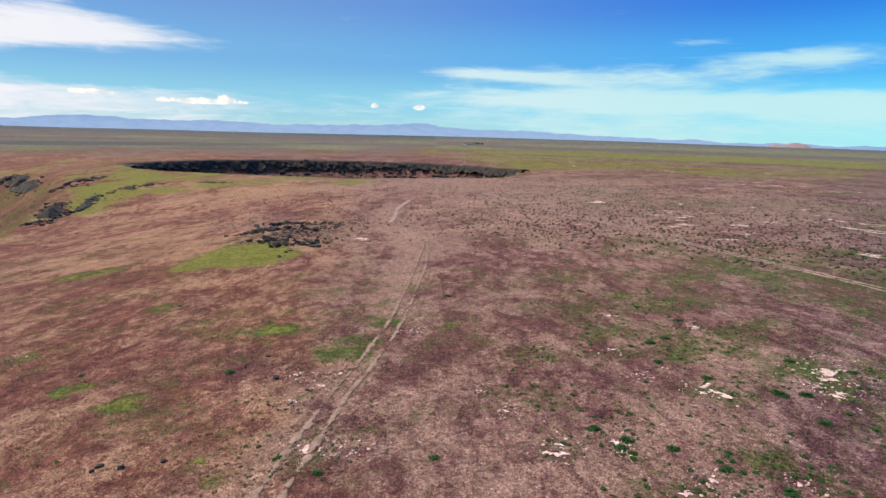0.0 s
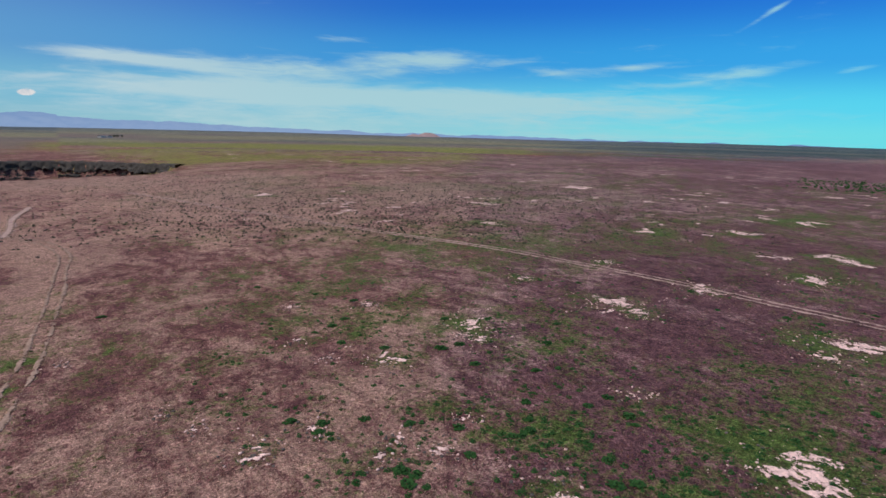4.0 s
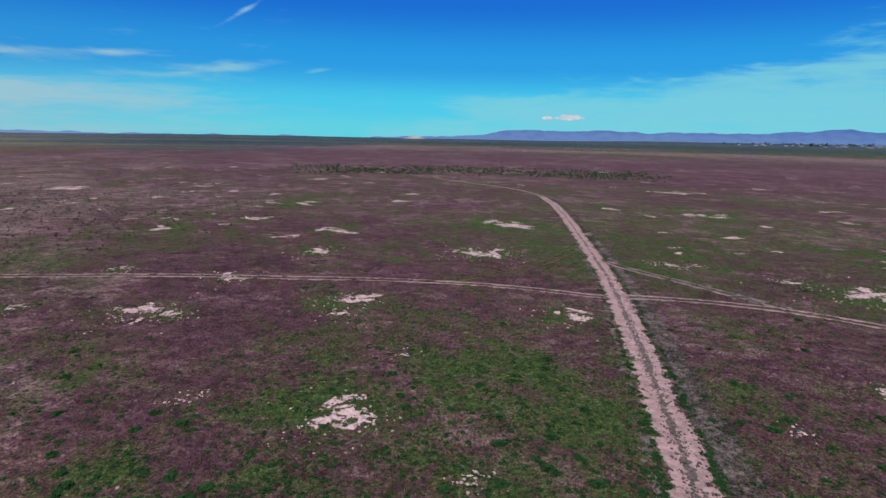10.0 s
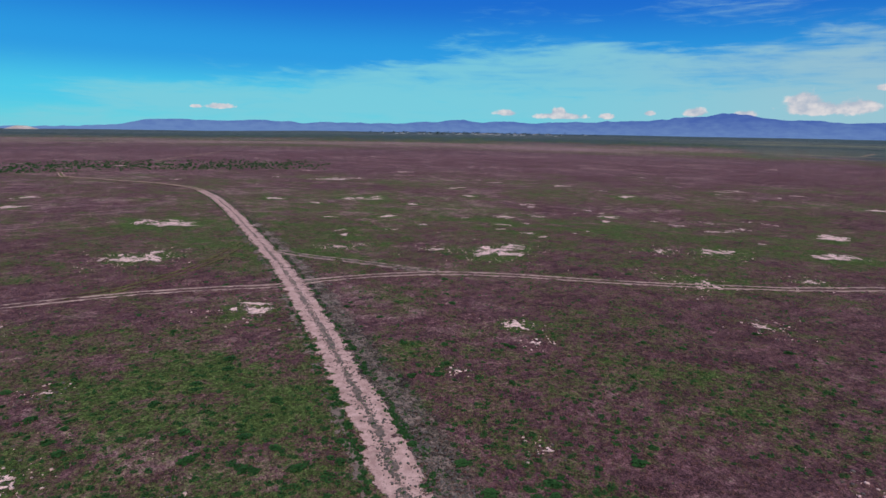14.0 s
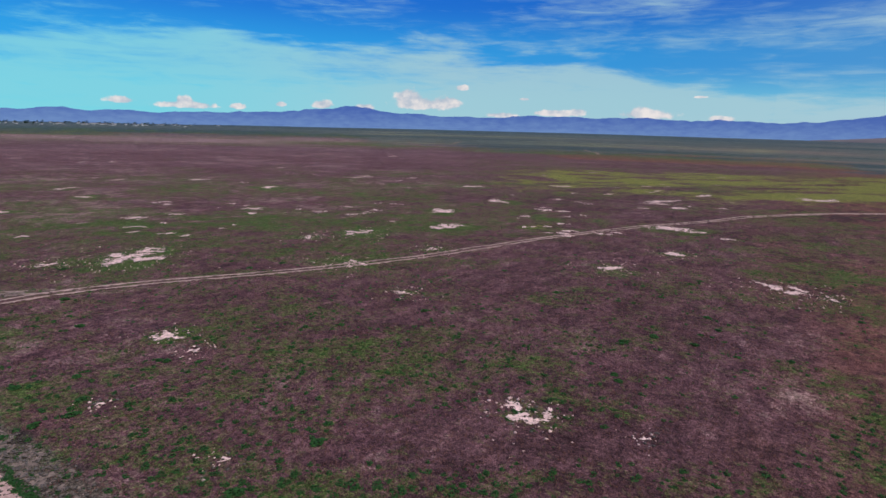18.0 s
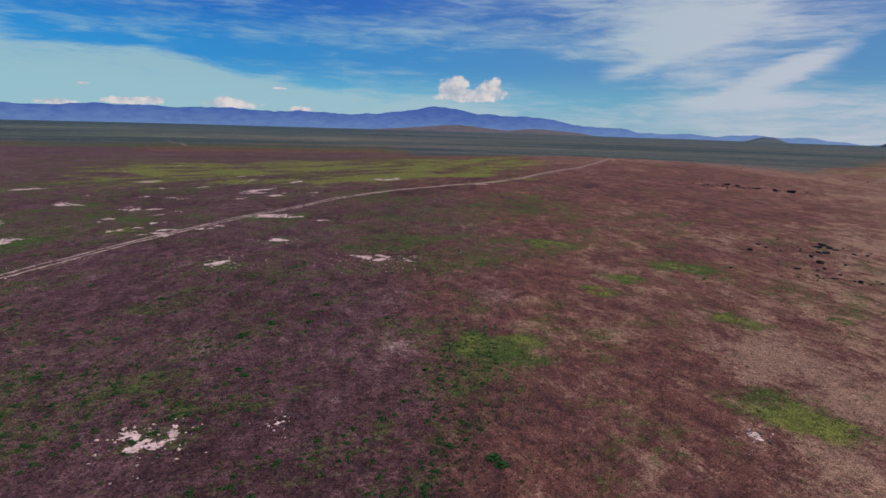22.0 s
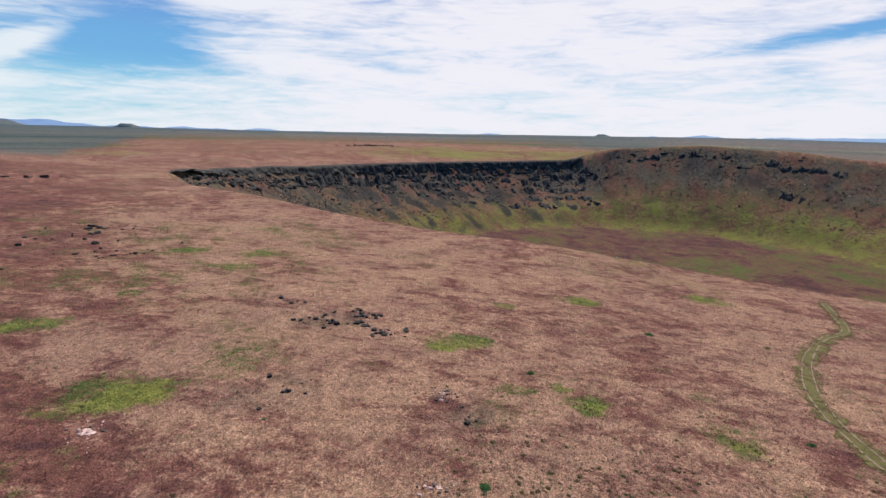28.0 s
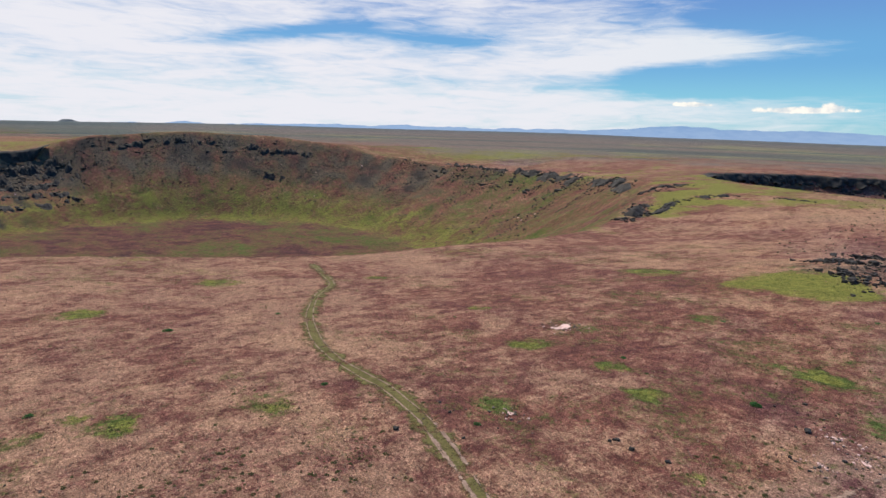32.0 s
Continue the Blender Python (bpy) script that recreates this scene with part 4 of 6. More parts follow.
def joined(name, meshes, places, mat):
    """Many small copies of a few meshes in one mesh. places: rows of x, y, z, size, turn, flatten."""
    cos, tris, base = [], [], 0
    shapes = []
    for me_ in meshes:
        me_.calc_loop_triangles()
        c = np.empty(len(me_.vertices) * 3)
        me_.vertices.foreach_get("co", c)
        t = np.empty(len(me_.loop_triangles) * 3, dtype=np.int32)
        me_.loop_triangles.foreach_get("vertices", t)
        shapes.append((c.reshape(-1, 3), t.reshape(-1, 3)))
    places = np.asarray(places)
    for k, (c, t) in enumerate(shapes):
        p = places[k::len(shapes)]
        if len(p) == 0:
            continue
        ca, sa = np.cos(p[:, 4])[:, None], np.sin(p[:, 4])[:, None]
        x = (c[None, :, 0] * ca - c[None, :, 1] * sa) * p[:, 3:4] + p[:, 0:1]
        y = (c[None, :, 0] * sa + c[None, :, 1] * ca) * p[:, 3:4] + p[:, 1:2]
        z = c[None, :, 2] * p[:, 3:4] * p[:, 5:6] + p[:, 2:3]
        cos.append(np.stack((x, y, z), 2).reshape(-1, 3))
        tris.append((t[None] + (np.arange(len(p)) * len(c))[:, None, None]).reshape(-1, 3) + base)
        base += len(p) * len(c)
    co, tr = np.concatenate(cos), np.concatenate(tris)
    me_ = bpy.data.meshes.new(name)
    me_.vertices.add(len(co))
    me_.vertices.foreach_set("co", co.astype(np.float32).ravel())
    me_.loops.add(len(tr) * 3)
    me_.loops.foreach_set("vertex_index", tr.astype(np.int32).ravel())
    me_.polygons.add(len(tr))
    me_.polygons.foreach_set("loop_start", (np.arange(len(tr)) * 3).astype(np.int32))
    me_.update(calc_edges=True)
    me_.materials.append(mat)
    return me_


# ---- tracks ----
def worn(name, dark, light, scale, fringe=1.0, cover=0.42, soft=0.11):
    """Bare earth that thins out in crumbs and tongues towards its rim, by the "rim" values of its mesh."""
    m, n, bsdf = material(name)
    pos = n.add("ShaderNodeNewGeometry").outputs["Position"]
    rim = n.add("ShaderNodeAttribute", attribute_name="rim").outputs["Fac"]
    a, b, c = n.noise(pos, scale, 6.0, 0.62), n.noise(pos, scale * 7, 4.0, 0.65), n.noise(pos, 0.5, 5.0, 0.6)
    fac = n.ramp(n.math("ADD", n.math("MULTIPLY", a, 0.6), n.math("MULTIPLY", b, 0.4)), 0.34, 0.66)
    col = n.mix(fac, dark, light)
    col = n.mix(n.ramp(c, 0.52, 0.70, 0.0, 0.45), col, tuple(k * 0.6 for k in dark))
    n.link(col, bsdf.inputs["Base Color"])
    bsdf.inputs["Roughness"].default_value = 0.95
    bsdf.inputs["Specular IOR Level"].default_value = 0.1
    tongue = n.math("ADD", n.math("MULTIPLY", n.math("SUBTRACT", n.noise(pos, 1.3, 5.0, 0.7), 0.5), 3.6 * fringe), n.math("MULTIPLY", n.math("SUBTRACT", n.noise(pos, 4.5, 3.0, 0.65), 0.5), 1.5 * fringe))
    tongue = n.math("ADD", tongue, n.math("MULTIPLY", n.math("SUBTRACT", n.noise(pos, 0.40, 3.0, 0.6, 0.4), 0.5), 2.6 * fringe))
    n.link(n.ramp(n.math("ADD", rim, tongue), cover - soft, cover + soft), bsdf.inputs["Alpha"])
    bump(n, bsdf, n.math("ADD", a, b), 0.4, 0.05)
    return m


def set_rim(me_, values):
    attr = me_.attributes.new("rim", "FLOAT", "POINT")
    attr.data.foreach_set("value", np.asarray(values, dtype=np.float32).ravel())
    return me_


DUST = worn("pale_dust", (0.33, 0.195, 0.165), (0.60, 0.385, 0.330), 1.6, 0.5, 0.26)
TRODDEN = worn("trodden_gravel", (0.105, 0.078, 0.062), (0.27, 0.192, 0.158), 2.2, 1.4, 0.66, 0.22)
RUT = worn("rut_dust", (0.250, 0.162, 0.134), (0.50, 0.335, 0.285), 1.8, 0.7, 0.24, 0.15)
GREEN_RUT = worn("grassed_rut", (0.086, 0.076, 0.026), (0.170, 0.138, 0.054), 3.2, 0.8, 0.38, 0.34)
WORN_STRAW = worn("worn_straw", (0.200, 0.126, 0.092), (0.37, 0.250, 0.190), 1.6, 1.1, 0.42, 0.24)

MAIN_ROAD = ((-2, -6.5), (12, -8.0), (26.2, -9.6), (33.3, -10.3), (44.4, -10.9), (57.4, -11.4), (78.2, -12.1), (100, -11.7), (128, -10.9), (158, -9.8),
             (184, -7.9), (205, -5.0))
MAIN_ON = ((205, -5.0), (225, 0.5), (247, 14), (267, 29), (293, 47), (320, 54))
FAR_TRACK = ((442, 18), (540, -2), (629, -26), (740, -48), (854, -73), (1180, -125), (1588, -195))
CROSS_WEST = ((17.1, 218.9), (28.8, 179.7), (36.5, 153), (42.0, 139.2), (50, 114.5), (54.8, 101), (61.2, 84.5), (66.8, 66.7), (70, 53.5), (72.3, 37),
              (74, 25), (75.2, 9.5), (74.7, 1.3), (72.9, -8), (72.6, -10.6))
CROSS_EAST = ((73.2, -13.4), (73.1, -19.4), (72.4, -25.6), (70.8, -31.8), (67.5, -39.1), (62.9, -45.9), (57.8, -52.5), (51.8, -62.5), (45.6, -74),
              (41, -86), (34.6, -102), (22.8, -124), (13, -138.5), (1, -163), (-15, -181), (-35, -192), (-58, -207), (-89, -240), (-142, -305), (-190, -385))
CURVED_LINK = ((76, 14.3), (77.5, 9.1), (81.5, 4.7), (86.9, 0.1), (95.2, -4.8), (105.4, -9.1))
BRANCH = ((97, -11.8), (86.7, -19.5), (78.9, -26.1), (71.6, -32.1))
GREEN_TRACK = ((-14, 17.5), (-21.6, 19.7), (-26.2, 21.1), (-32.3, 22.8), (-38.7, 23.5), (-43.1, 23.1), (-49.1, 22.9), (-56.5, 24.3), (-67, 27.9), (-79.2, 34.1),
               (-88, 40.8), (-99.6, 44.3), (-111, 46.6))


def track(name, label, points, base, rut, gauge=1.7, rut_width=0.55, base_width=3.0, gap=0.9, seed=1, ragged=0.3, gaps=0.0):
    line = spline(points, gap)
    ob = thing(name, ribbon(name, line, 0.0, base_width * 1.45, 7, 0.02, ragged, seed, 0.0, gaps) if base else None, base, label, "dirt track", kind="structure")
    if rut is not None:
        for s in (-1, 1):
            part("wheel_rut", ribbon("wheel_rut", line, s * gauge / 2, rut_width * 1.6, 5, 0.05, 0.3, seed + (3 if s > 0 else 0), 0.0, gaps), rut, ob)
    return ob


road = track("road", "pale dusty dirt road with two ruts and stony middle", MAIN_ROAD, DUST, None, 1.75, 1.25, 2.55, 0.4, 11, 0.06)
main_line = spline(MAIN_ROAD, 0.4)
part("middle_strip", ribbon("middle_strip", main_line, 0.05, 0.95, 5, 0.045, 0.3, 11, 0.0, 0.40), TRODDEN, road, "stony grassy middle strip")
part("verge", ribbon("verge", spline(MAIN_ROAD[1:9], 0.4), 2.7, 3.4, 7, 0.006, 0.3, 23, 0.0, 0.44), TRODDEN, road, "grey gravelly verge")
part("verge", ribbon("verge", spline(MAIN_ROAD[1:9], 0.4), -2.0, 1.4, 5, 0.006, 0.3, 24, 0.0, 0.52), TRODDEN, road, "thin gravelly verge")
track("road", "thin winding dirt track with grassy edges", MAIN_ON, GREEN_RUT, DUST, 1.6, 0.5, 2.4, 1.2, 12)
track("road", "far pale track over the plain", FAR_TRACK, None, WORN_STRAW, 2.0, 1.2, 6.0, 4.0, 13, 0.3, 0.42)
track("road", "faint pale track far off on the plain", ((779, -1416), (832, -1532), (894, -1677)), None, WORN_STRAW, 5.0, 4.0, 6.0, 6.0, 31)
track("road", "faint pale track far off on the plain", ((241, -936), (293, -1115), (326, -1196), (387, -1358)), None, WORN_STRAW, 3.0, 2.2, 6.0, 6.0, 32)
track("road", "faint pale track behind the ridge", ((-368, -342), (-460, -411), (-506, -437)), None, WORN_STRAW, 1.6, 0.8, 6.0, 2.0, 33)
track("road", "two-rut dirt track through red grass", CROSS_WEST, None, RUT, 1.5, 0.38, 2.0, 0.6, 14, 0.3, 0.30)
track("road", "two-rut dirt track bending through red grass", CROSS_EAST, None, RUT, 1.5, 0.44, 2.0, 0.6, 15, 0.3, 0.30)
track("road", "faint green two-rut link between tracks", CURVED_LINK, None, GREEN_RUT, 1.6, 0.42, 2.2, 0.6, 16)
track("road", "faint gravelly branch of a track", BRANCH, TRODDEN, RUT, 1.5, 0.34, 2.4, 0.4, 17, 0.5, 0.44)
track("road", "old half overgrown track with worn ruts", OLD_TRACK, None, WORN_STRAW, 1.5, 0.42, 1.5, 0.3, 18, 0.4, 0.42)
track("road", "pale worn trail over the rise", TRAIL_ON, RUT, WORN_STRAW, 1.3, 0.42, 1.6, 0.5, 20, 0.4, 0.3)
track("road", "grass-grown green track curling to the crater", GREEN_TRACK[2:], GREEN_RUT, WORN_STRAW, 0.9, 0.14, 2.0, 0.25, 19, 0.2, 0.34)
track("road", "pale stony ruts with green edges on the slope", GREEN_TRACK[:4], GREEN_RUT, WORN_STRAW, 1.0, 0.30, 1.4, 0.25, 21, 0.2, 0.52)

# ---- bare clay patches ----
CLAY = worn("bare_clay", (0.42, 0.265, 0.225), (0.92, 0.630, 0.550), 2.6, 1.0, 0.42)
CRUMB = simple("clay_crumbs", (0.42, 0.250, 0.205), (0.90, 0.600, 0.520), 2.6, 0.95, 0.45, 0.05, 0.08)


def bare_patch(az, r, size, seed):
    """Clay showing through the grass: a few lobes, stretched and broken, split into pieces that do not touch."""
    cx, cy = at(az, r)
    n = 46 if r < 75 else (30 if r < 140 else 18)
    ext = 1.55 * size
    g = np.linspace(-ext, ext, n + 1)
    X, Y = np.meshgrid(g, g, indexing="ij")
    rng_ = np.random.RandomState(seed)
    a = rng_.rand() * 3.14
    m = np.full_like(X, -1.0)
    for k in range(rng_.randint(3, 6)):
        ox, oy = rng_.normal(0, 0.46, 2) * size
        b = a + rng_.normal(0, 0.7)
        u, v = (X - ox) * math.cos(b) + (Y - oy) * math.sin(b), -(X - ox) * math.sin(b) + (Y - oy) * math.cos(b)
        m = np.maximum(m, 1 - np.hypot(u, v * rng_.uniform(1.9, 3.6)) / (size * rng_.uniform(0.40, 0.90)))
    m = m + (fbm(X / size * 2.2 + seed, Y / size * 2.2, 4, seed) - 0.5) * 1.3
    rim = np.clip(0.30 + m * 0.8, -1.0, 0.75)
    on = rim > 0.02
    cells = on[:-1, :-1] | on[1:, :-1] | on[:-1, 1:] | on[1:, 1:]
    if cells.sum() < 3:
        return None
    xx, yy = X + cx, Y + cy
    z = height(xx, yy) + 0.015 + min(r, 500) * 0.0008 + 0.03 * fbm(xx * 1.5, yy * 1.5, 3, seed)
    idx = np.arange((n + 1) ** 2).reshape(n + 1, n + 1)
    q = np.stack((idx[:-1, :-1][cells], idx[1:, :-1][cells], idx[1:, 1:][cells], idx[:-1, 1:][cells]), 1)
    used, inv = np.unique(q.ravel(), return_inverse=True)
    co = np.stack((xx.ravel(), yy.ravel(), z.ravel()), 1)[used]
    rim = rim.ravel()[used]
    q = inv.reshape(-1, 4)
    mark = np.arange(len(co))
    while True:
        low = mark[q].min(1)
        new_mark = mark.copy()
        np.minimum.at(new_mark, q.ravel(), np.repeat(low, 4))
        if (new_mark == mark).all():
            break
        mark = new_mark
    pieces = []
    for m_ in np.unique(mark):
        f = q[mark[q[:, 0]] == m_]
        if len(f) >= 5:
            u_, v_ = np.unique(f.ravel(), return_inverse=True)
            pieces.append(set_rim(sheet("bare_patch", co[u_], v_.reshape(-1, 4)), rim[u_]))
    return sorted(pieces, key=lambda p: -len(p.polygons))


def add_patch(pieces, label):
    root = thing("bare_patch", pieces[0], CLAY, label, "bare ground", "bare clay patches")
    for p in pieces[1:]:
        part("crust", p, CLAY, root)


for k_, (a_, r_, w_) in enumerate(BARE_A + BARE_B + BARE_C + BARE_D):
    me_ = bare_patch(a_, r_, w_ * (0.88 if r_ < 60 else 0.80), 200 + k_)
    if me_:
        size_word = "small" if w_ < 0.9 else ("broad" if w_ > 3 else "ragged")
        add_patch(me_, size_word + " pale pink bare clay patch in red grass")
rng = np.random.RandomState(7)
places = []
while len(places) < 260:
    a_, r_ = rng.uniform(12, 178), math.exp(rng.uniform(math.log(110), math.log(620)))
    if fbm(np.array([a_ / 9.0]), np.array([math.log(r_) * 4]), 3, 9)[0] > 0.52:
        places.append((a_, r_, rng.uniform(0.8, 2.6) * (r_ / 200) ** 0.7))
for k_, (a_, r_, w_) in enumerate(places):
    me_ = bare_patch(a_, r_, w_, 600 + k_)
    if me_:
        add_patch(me_[:1], "distant pale streak of bare clay in red grass")

# ---- lava rocks ----
ROCKS = [rock_mesh("lava_rock", k, 0.62, 2) for k in range(6)]
BLOCKS = [rock_mesh("basalt_block", 40 + k, 0.45, 2) for k in range(6)]
CHIPS = [rock_mesh("chip", 80 + k, 0.6, 1) for k in range(5)]
for m_ in ROCKS + BLOCKS + CHIPS:
    m_.materials.append(BASALT)


def ground_at(x, y):
    return float(height(np.array([x]), np.array([y]))[0])


def boulders(label, group, az, r, spread, count, lo, hi, seed, stretch=1.0, angle=0.0, outcrop=None):
    """Countable boulders strewn round a place."""
    rg = random.Random(seed)
    cx, cy = at(az, r)
    for k in range(count):
        u, v = rg.gauss(0, 0.5) * spread * stretch, rg.gauss(0, 0.5) * spread
        c, s = math.cos(radians(angle)), math.sin(radians(angle))
        x, y = cx + u * c + v * s, cy - u * s + v * c
        size = lo + (hi - lo) * rg.random() ** 2.2
        z = ground_at(x, y) - size * 0.08
        m = pose(x, y, z, rg.uniform(-12, 12), rg.uniform(-12, 12), rg.uniform(0, 360)) @ Matrix.Diagonal((size, size, size * rg.uniform(0.7, 1.1), 1))
        if outcrop is not None:
            part("rock", rg.choice(ROCKS), None, outcrop, m=m)
        else:
            thing("lava_rock", rg.choice(ROCKS), None, label, "rock", group, m=m)


boulders("dark lava boulder in a cluster on dry grass", "boulder cluster on the slope", 248.4, 65.5, 1.8, 36, 0.12, 0.75, 1, 2.2, -60)
boulders("dark lava boulder in a cluster on dry grass", "boulder cluster on the slope", 250.2, 59.0, 1.6, 24, 0.12, 0.70, 17, 2.2, -60)
boulders("dark lava boulder strewn on dry grass", "boulder cluster on the slope", 244.0, 62.0, 2.6, 20, 0.12, 0.65, 2, 2.0, -60)
boulders("dark lava boulder strewn on dry grass", "boulder cluster on the slope", 241.4, 71.0, 2.0, 9, 0.15, 0.7, 18, 1.6, -60)
boulders("small dark stone on dry grass", "scattered stones", 238.8, 44.1, 4, 12, 0.15, 0.5, 3)
boulders("small dark stone on dry grass", "scattered stones", 257.3, 42.7, 2.4, 8, 0.15, 0.55, 4)
boulders("small dark stone on dry grass", "scattered stones", 261.8, 38.4, 3.0, 10, 0.15, 0.45, 5)
boulders("dark stone on the reddish slope", "stones on the slope", 223.6, 129.5, 9, 34, 0.3, 1.2, 6, 1.6, 30)
boulders("dark stone on the reddish slope", "stones on the slope", 226, 108, 9, 24, 0.25, 0.9, 7, 1.5, 20)
boulders("dark stone on the ridge", "stones on the ridge", 217.3, 268, 12, 26, 0.6, 2.2, 8, 1.8, 30)
boulders("small dark stone on dry grass", "scattered stones", 343.4, 50.7, 2.6, 12, 0.15, 0.6, 9)
boulders("small dark stone on dry grass", "scattered stones", 343.8, 42.9, 2.0, 8, 0.15, 0.5, 10)
boulders("small dark stone on dry grass", "scattered stones", 328, 38, 2.0, 5, 0.2, 0.5, 11)
boulders("small dark stone on dry grass", "scattered stones", 309, 40, 4.0, 8, 0.15, 0.45, 12)
mound = tagged(new("rock_outcrop", None), "rough black lava rocks on a grassy mound", "rock outcrop")
boulders("", "", 344.6, 113, 3.4, 80, 0.3, 1.4, 13, 2.6, 16, mound)
boulders("", "", 343.6, 127, 3.4, 70, 0.3, 1.6, 15, 2.8, 16, mound)
boulders("", "", 345.2, 147, 4.0, 55, 0.3, 1.5, 14, 2.6, 16, mound)
rg = np.random.RandomState(17)
n = 2600
x, y = rg.normal(-33, 7.5, n), rg.normal(122, 13, n)
sel = (fbm(x / 7.0, y / 9.0, 3, 131) > 0.50) & (x + 0.5 * (y - 106) > -32)
p = np.stack((x, y, height(x, y) - 0.03, 0.12 + 0.6 * rg.rand(n) ** 3, rg.rand(n) * 6.3, 0.6 + 0.3 * rg.rand(n)), 1)[sel]
tagged(new("mound_rubble", joined("mound_rubble", CHIPS, p, BASALT)), "dark lava rubble strewn over the grassy mound", "rocks", kind="stuff")
low_outcrop = tagged(new("rock_outcrop", None), "low dark outcrop on the brown plain behind the crater", "rock outcrop")
boulders("", "", 250.4, 1250, 22, 40, 3, 8.0, 16, 2.4, 70, low_outcrop)


# ---- basalt cliffs round the craters ----
def cliff(label, centre, radius, rim_of, b0, b1, count, lo, hi, drop, seed, q0=0.955, q1=1.0, rag=1.0, rest=0):
    """A broken wall of basalt blocks below a crater's rim; the joined rest are smaller blocks at its foot."""
    rg = np.random.RandomState(seed)
    base = new("cliff", None)
    tagged(base, label, "cliff", kind="structure")
    n = count + rest
    b, q = b0 + (b1 - b0) * rg.rand(n), q1 - (q1 - q0) * rg.rand(n) ** 1.3
    size = lo + (hi - lo) * rg.rand(n) ** 1.6
    x, y = centre[0] + radius * q * np.sin(np.radians(b)), centre[1] + radius * q * np.cos(np.radians(b))
    z = height(x, y) - size * drop
    keep = vnoise(b / 3.0, q * 40.0, seed) >= 0.30 * rag
    spin, flat = rg.rand(n), rg.rand(n)
    for k in np.nonzero(keep[:count])[0]:
        s = size[k]
        m = pose(x[k], y[k], z[k], 16 * spin[k] - 8, 16 * flat[k] - 8, -b[k] + 50 * spin[k] - 25) @ Matrix.Diagonal((s * (1 + 0.9 * flat[k]), s, s * (0.7 + 0.45 * spin[k]), 1))
        part("rock", BLOCKS[k % len(BLOCKS)], None, base, m=m)
    far_ = keep & (np.arange(n) >= count)
    if far_.any():
        small = np.stack((x, y, z, size * 0.55, spin * 6.3, 0.6 + 0.4 * flat), 1)[far_]
        tagged(part("rubble", joined("rubble", CHIPS, small, BASALT), None, base), kind="stuff")
    return base


long_cliff = cliff("long black basalt cliff below the crater rim", C1, R1, None, 164, 263, 300, 3.0, 7, 0.3, 21, 0.93, 0.972, 0.8, 2200)
cliff("low black ledge along the crater rim", C1, R1, None, 144, 166, 60, 2, 5, 0.3, 28, 0.955, 0.985, 0.3, 150)
cliff("second broken basalt ledge in the crater wall", C1, R1, None, 186, 266, 130, 1.5, 5.0, 0.2, 22, 0.78, 0.95, 1.9, 3000)
cliff("small black outcrops high on the crater wall", C1, R1, None, 268, 312, 60, 1.5, 4.5, 0.3, 23, 0.90, 0.985, 1.7, 900)
cliff("black outcrops on the crater's far shoulder", C1, R1, None, 332, 384, 130, 1.5, 4.5, 0.2, 24, 0.90, 1.0, 1.5, 1200)
second_cliff = cliff("black basalt cliff round the second crater", C2, R2, None, -98, 82, 200, 2.5, 6, 0.3, 26, 0.88, 0.965, 0.9, 900)

def cliff_face(base, centre, radius, b0, b1, tall, seed, wander, inset=0.985):
    """The standing rock face behind the blocks: columns, ledges and notches."""
    n = int(math.radians(b1 - b0) * radius / 1.6)
    b = np.linspace(b0, b1, n)
    fade = step(b0, b0 + (45 if centre is C1 else 40), b) * (1 - step(b1 - 4, b1, b))
    rows_ = 8
    co = []
    per, shift, key, amp = wander
    bend = (fbm(b % 360 / per, b * 0 + shift, 3, key) - 0.5) * amp
    rim_r = radius - bend
    cut = tall * fade * (0.55 + 0.9 * (fbm(b / 2.5, b * 0 + 1, 4, seed) - 0.15))
    sx_, cx_ = np.sin(np.radians(b)), np.cos(np.radians(b))
    top = height(centre[0] + (rim_r + 2) * sx_, centre[1] + (rim_r + 2) * cx_)
    for j in range(rows_):
        f = j / (rows_ - 1)
        rad = rim_r - radius * (1 - inset) + 2.5 - f * 5.0 + (fbm(b * 1.3, b * 0 + f * 5, 3, seed + 2) - 0.5) * 6.0 * (0.3 + f) + (vnoise(b * 7, b * 0 + f * 2, seed) - 0.5) * 2.0
        if j == 0:
            rad = rim_r + 2.2
        z = top + 0.6 - f * cut - (0.0 if j else 0.8) + (vnoise(b * 4, b * 0 + f * 9, seed + 4) - 0.5) * 1.2
        co.append(np.stack((centre[0] + rad * sx_, centre[1] + rad * cx_, z), 1))
    j, i = np.meshgrid(np.arange(rows_ - 1), np.arange(n - 1), indexing="ij")
    j, i = j.ravel(), i.ravel()
    part("cliff_face", sheet("cliff_face", np.concatenate(co), np.stack((j * n + i, j * n + i + 1, (j + 1) * n + i + 1, (j + 1) * n + i), 1)), BASALT, base)


cliff_face(long_cliff, C1, R1, 146, 261, 15.0, 61, (9.0, 3.0, 21, 14.0))
cliff_face(second_cliff, C2, R2, -128, 84, 9.0, 62, (12.0, 7.0, 41, 16.0), 0.975)

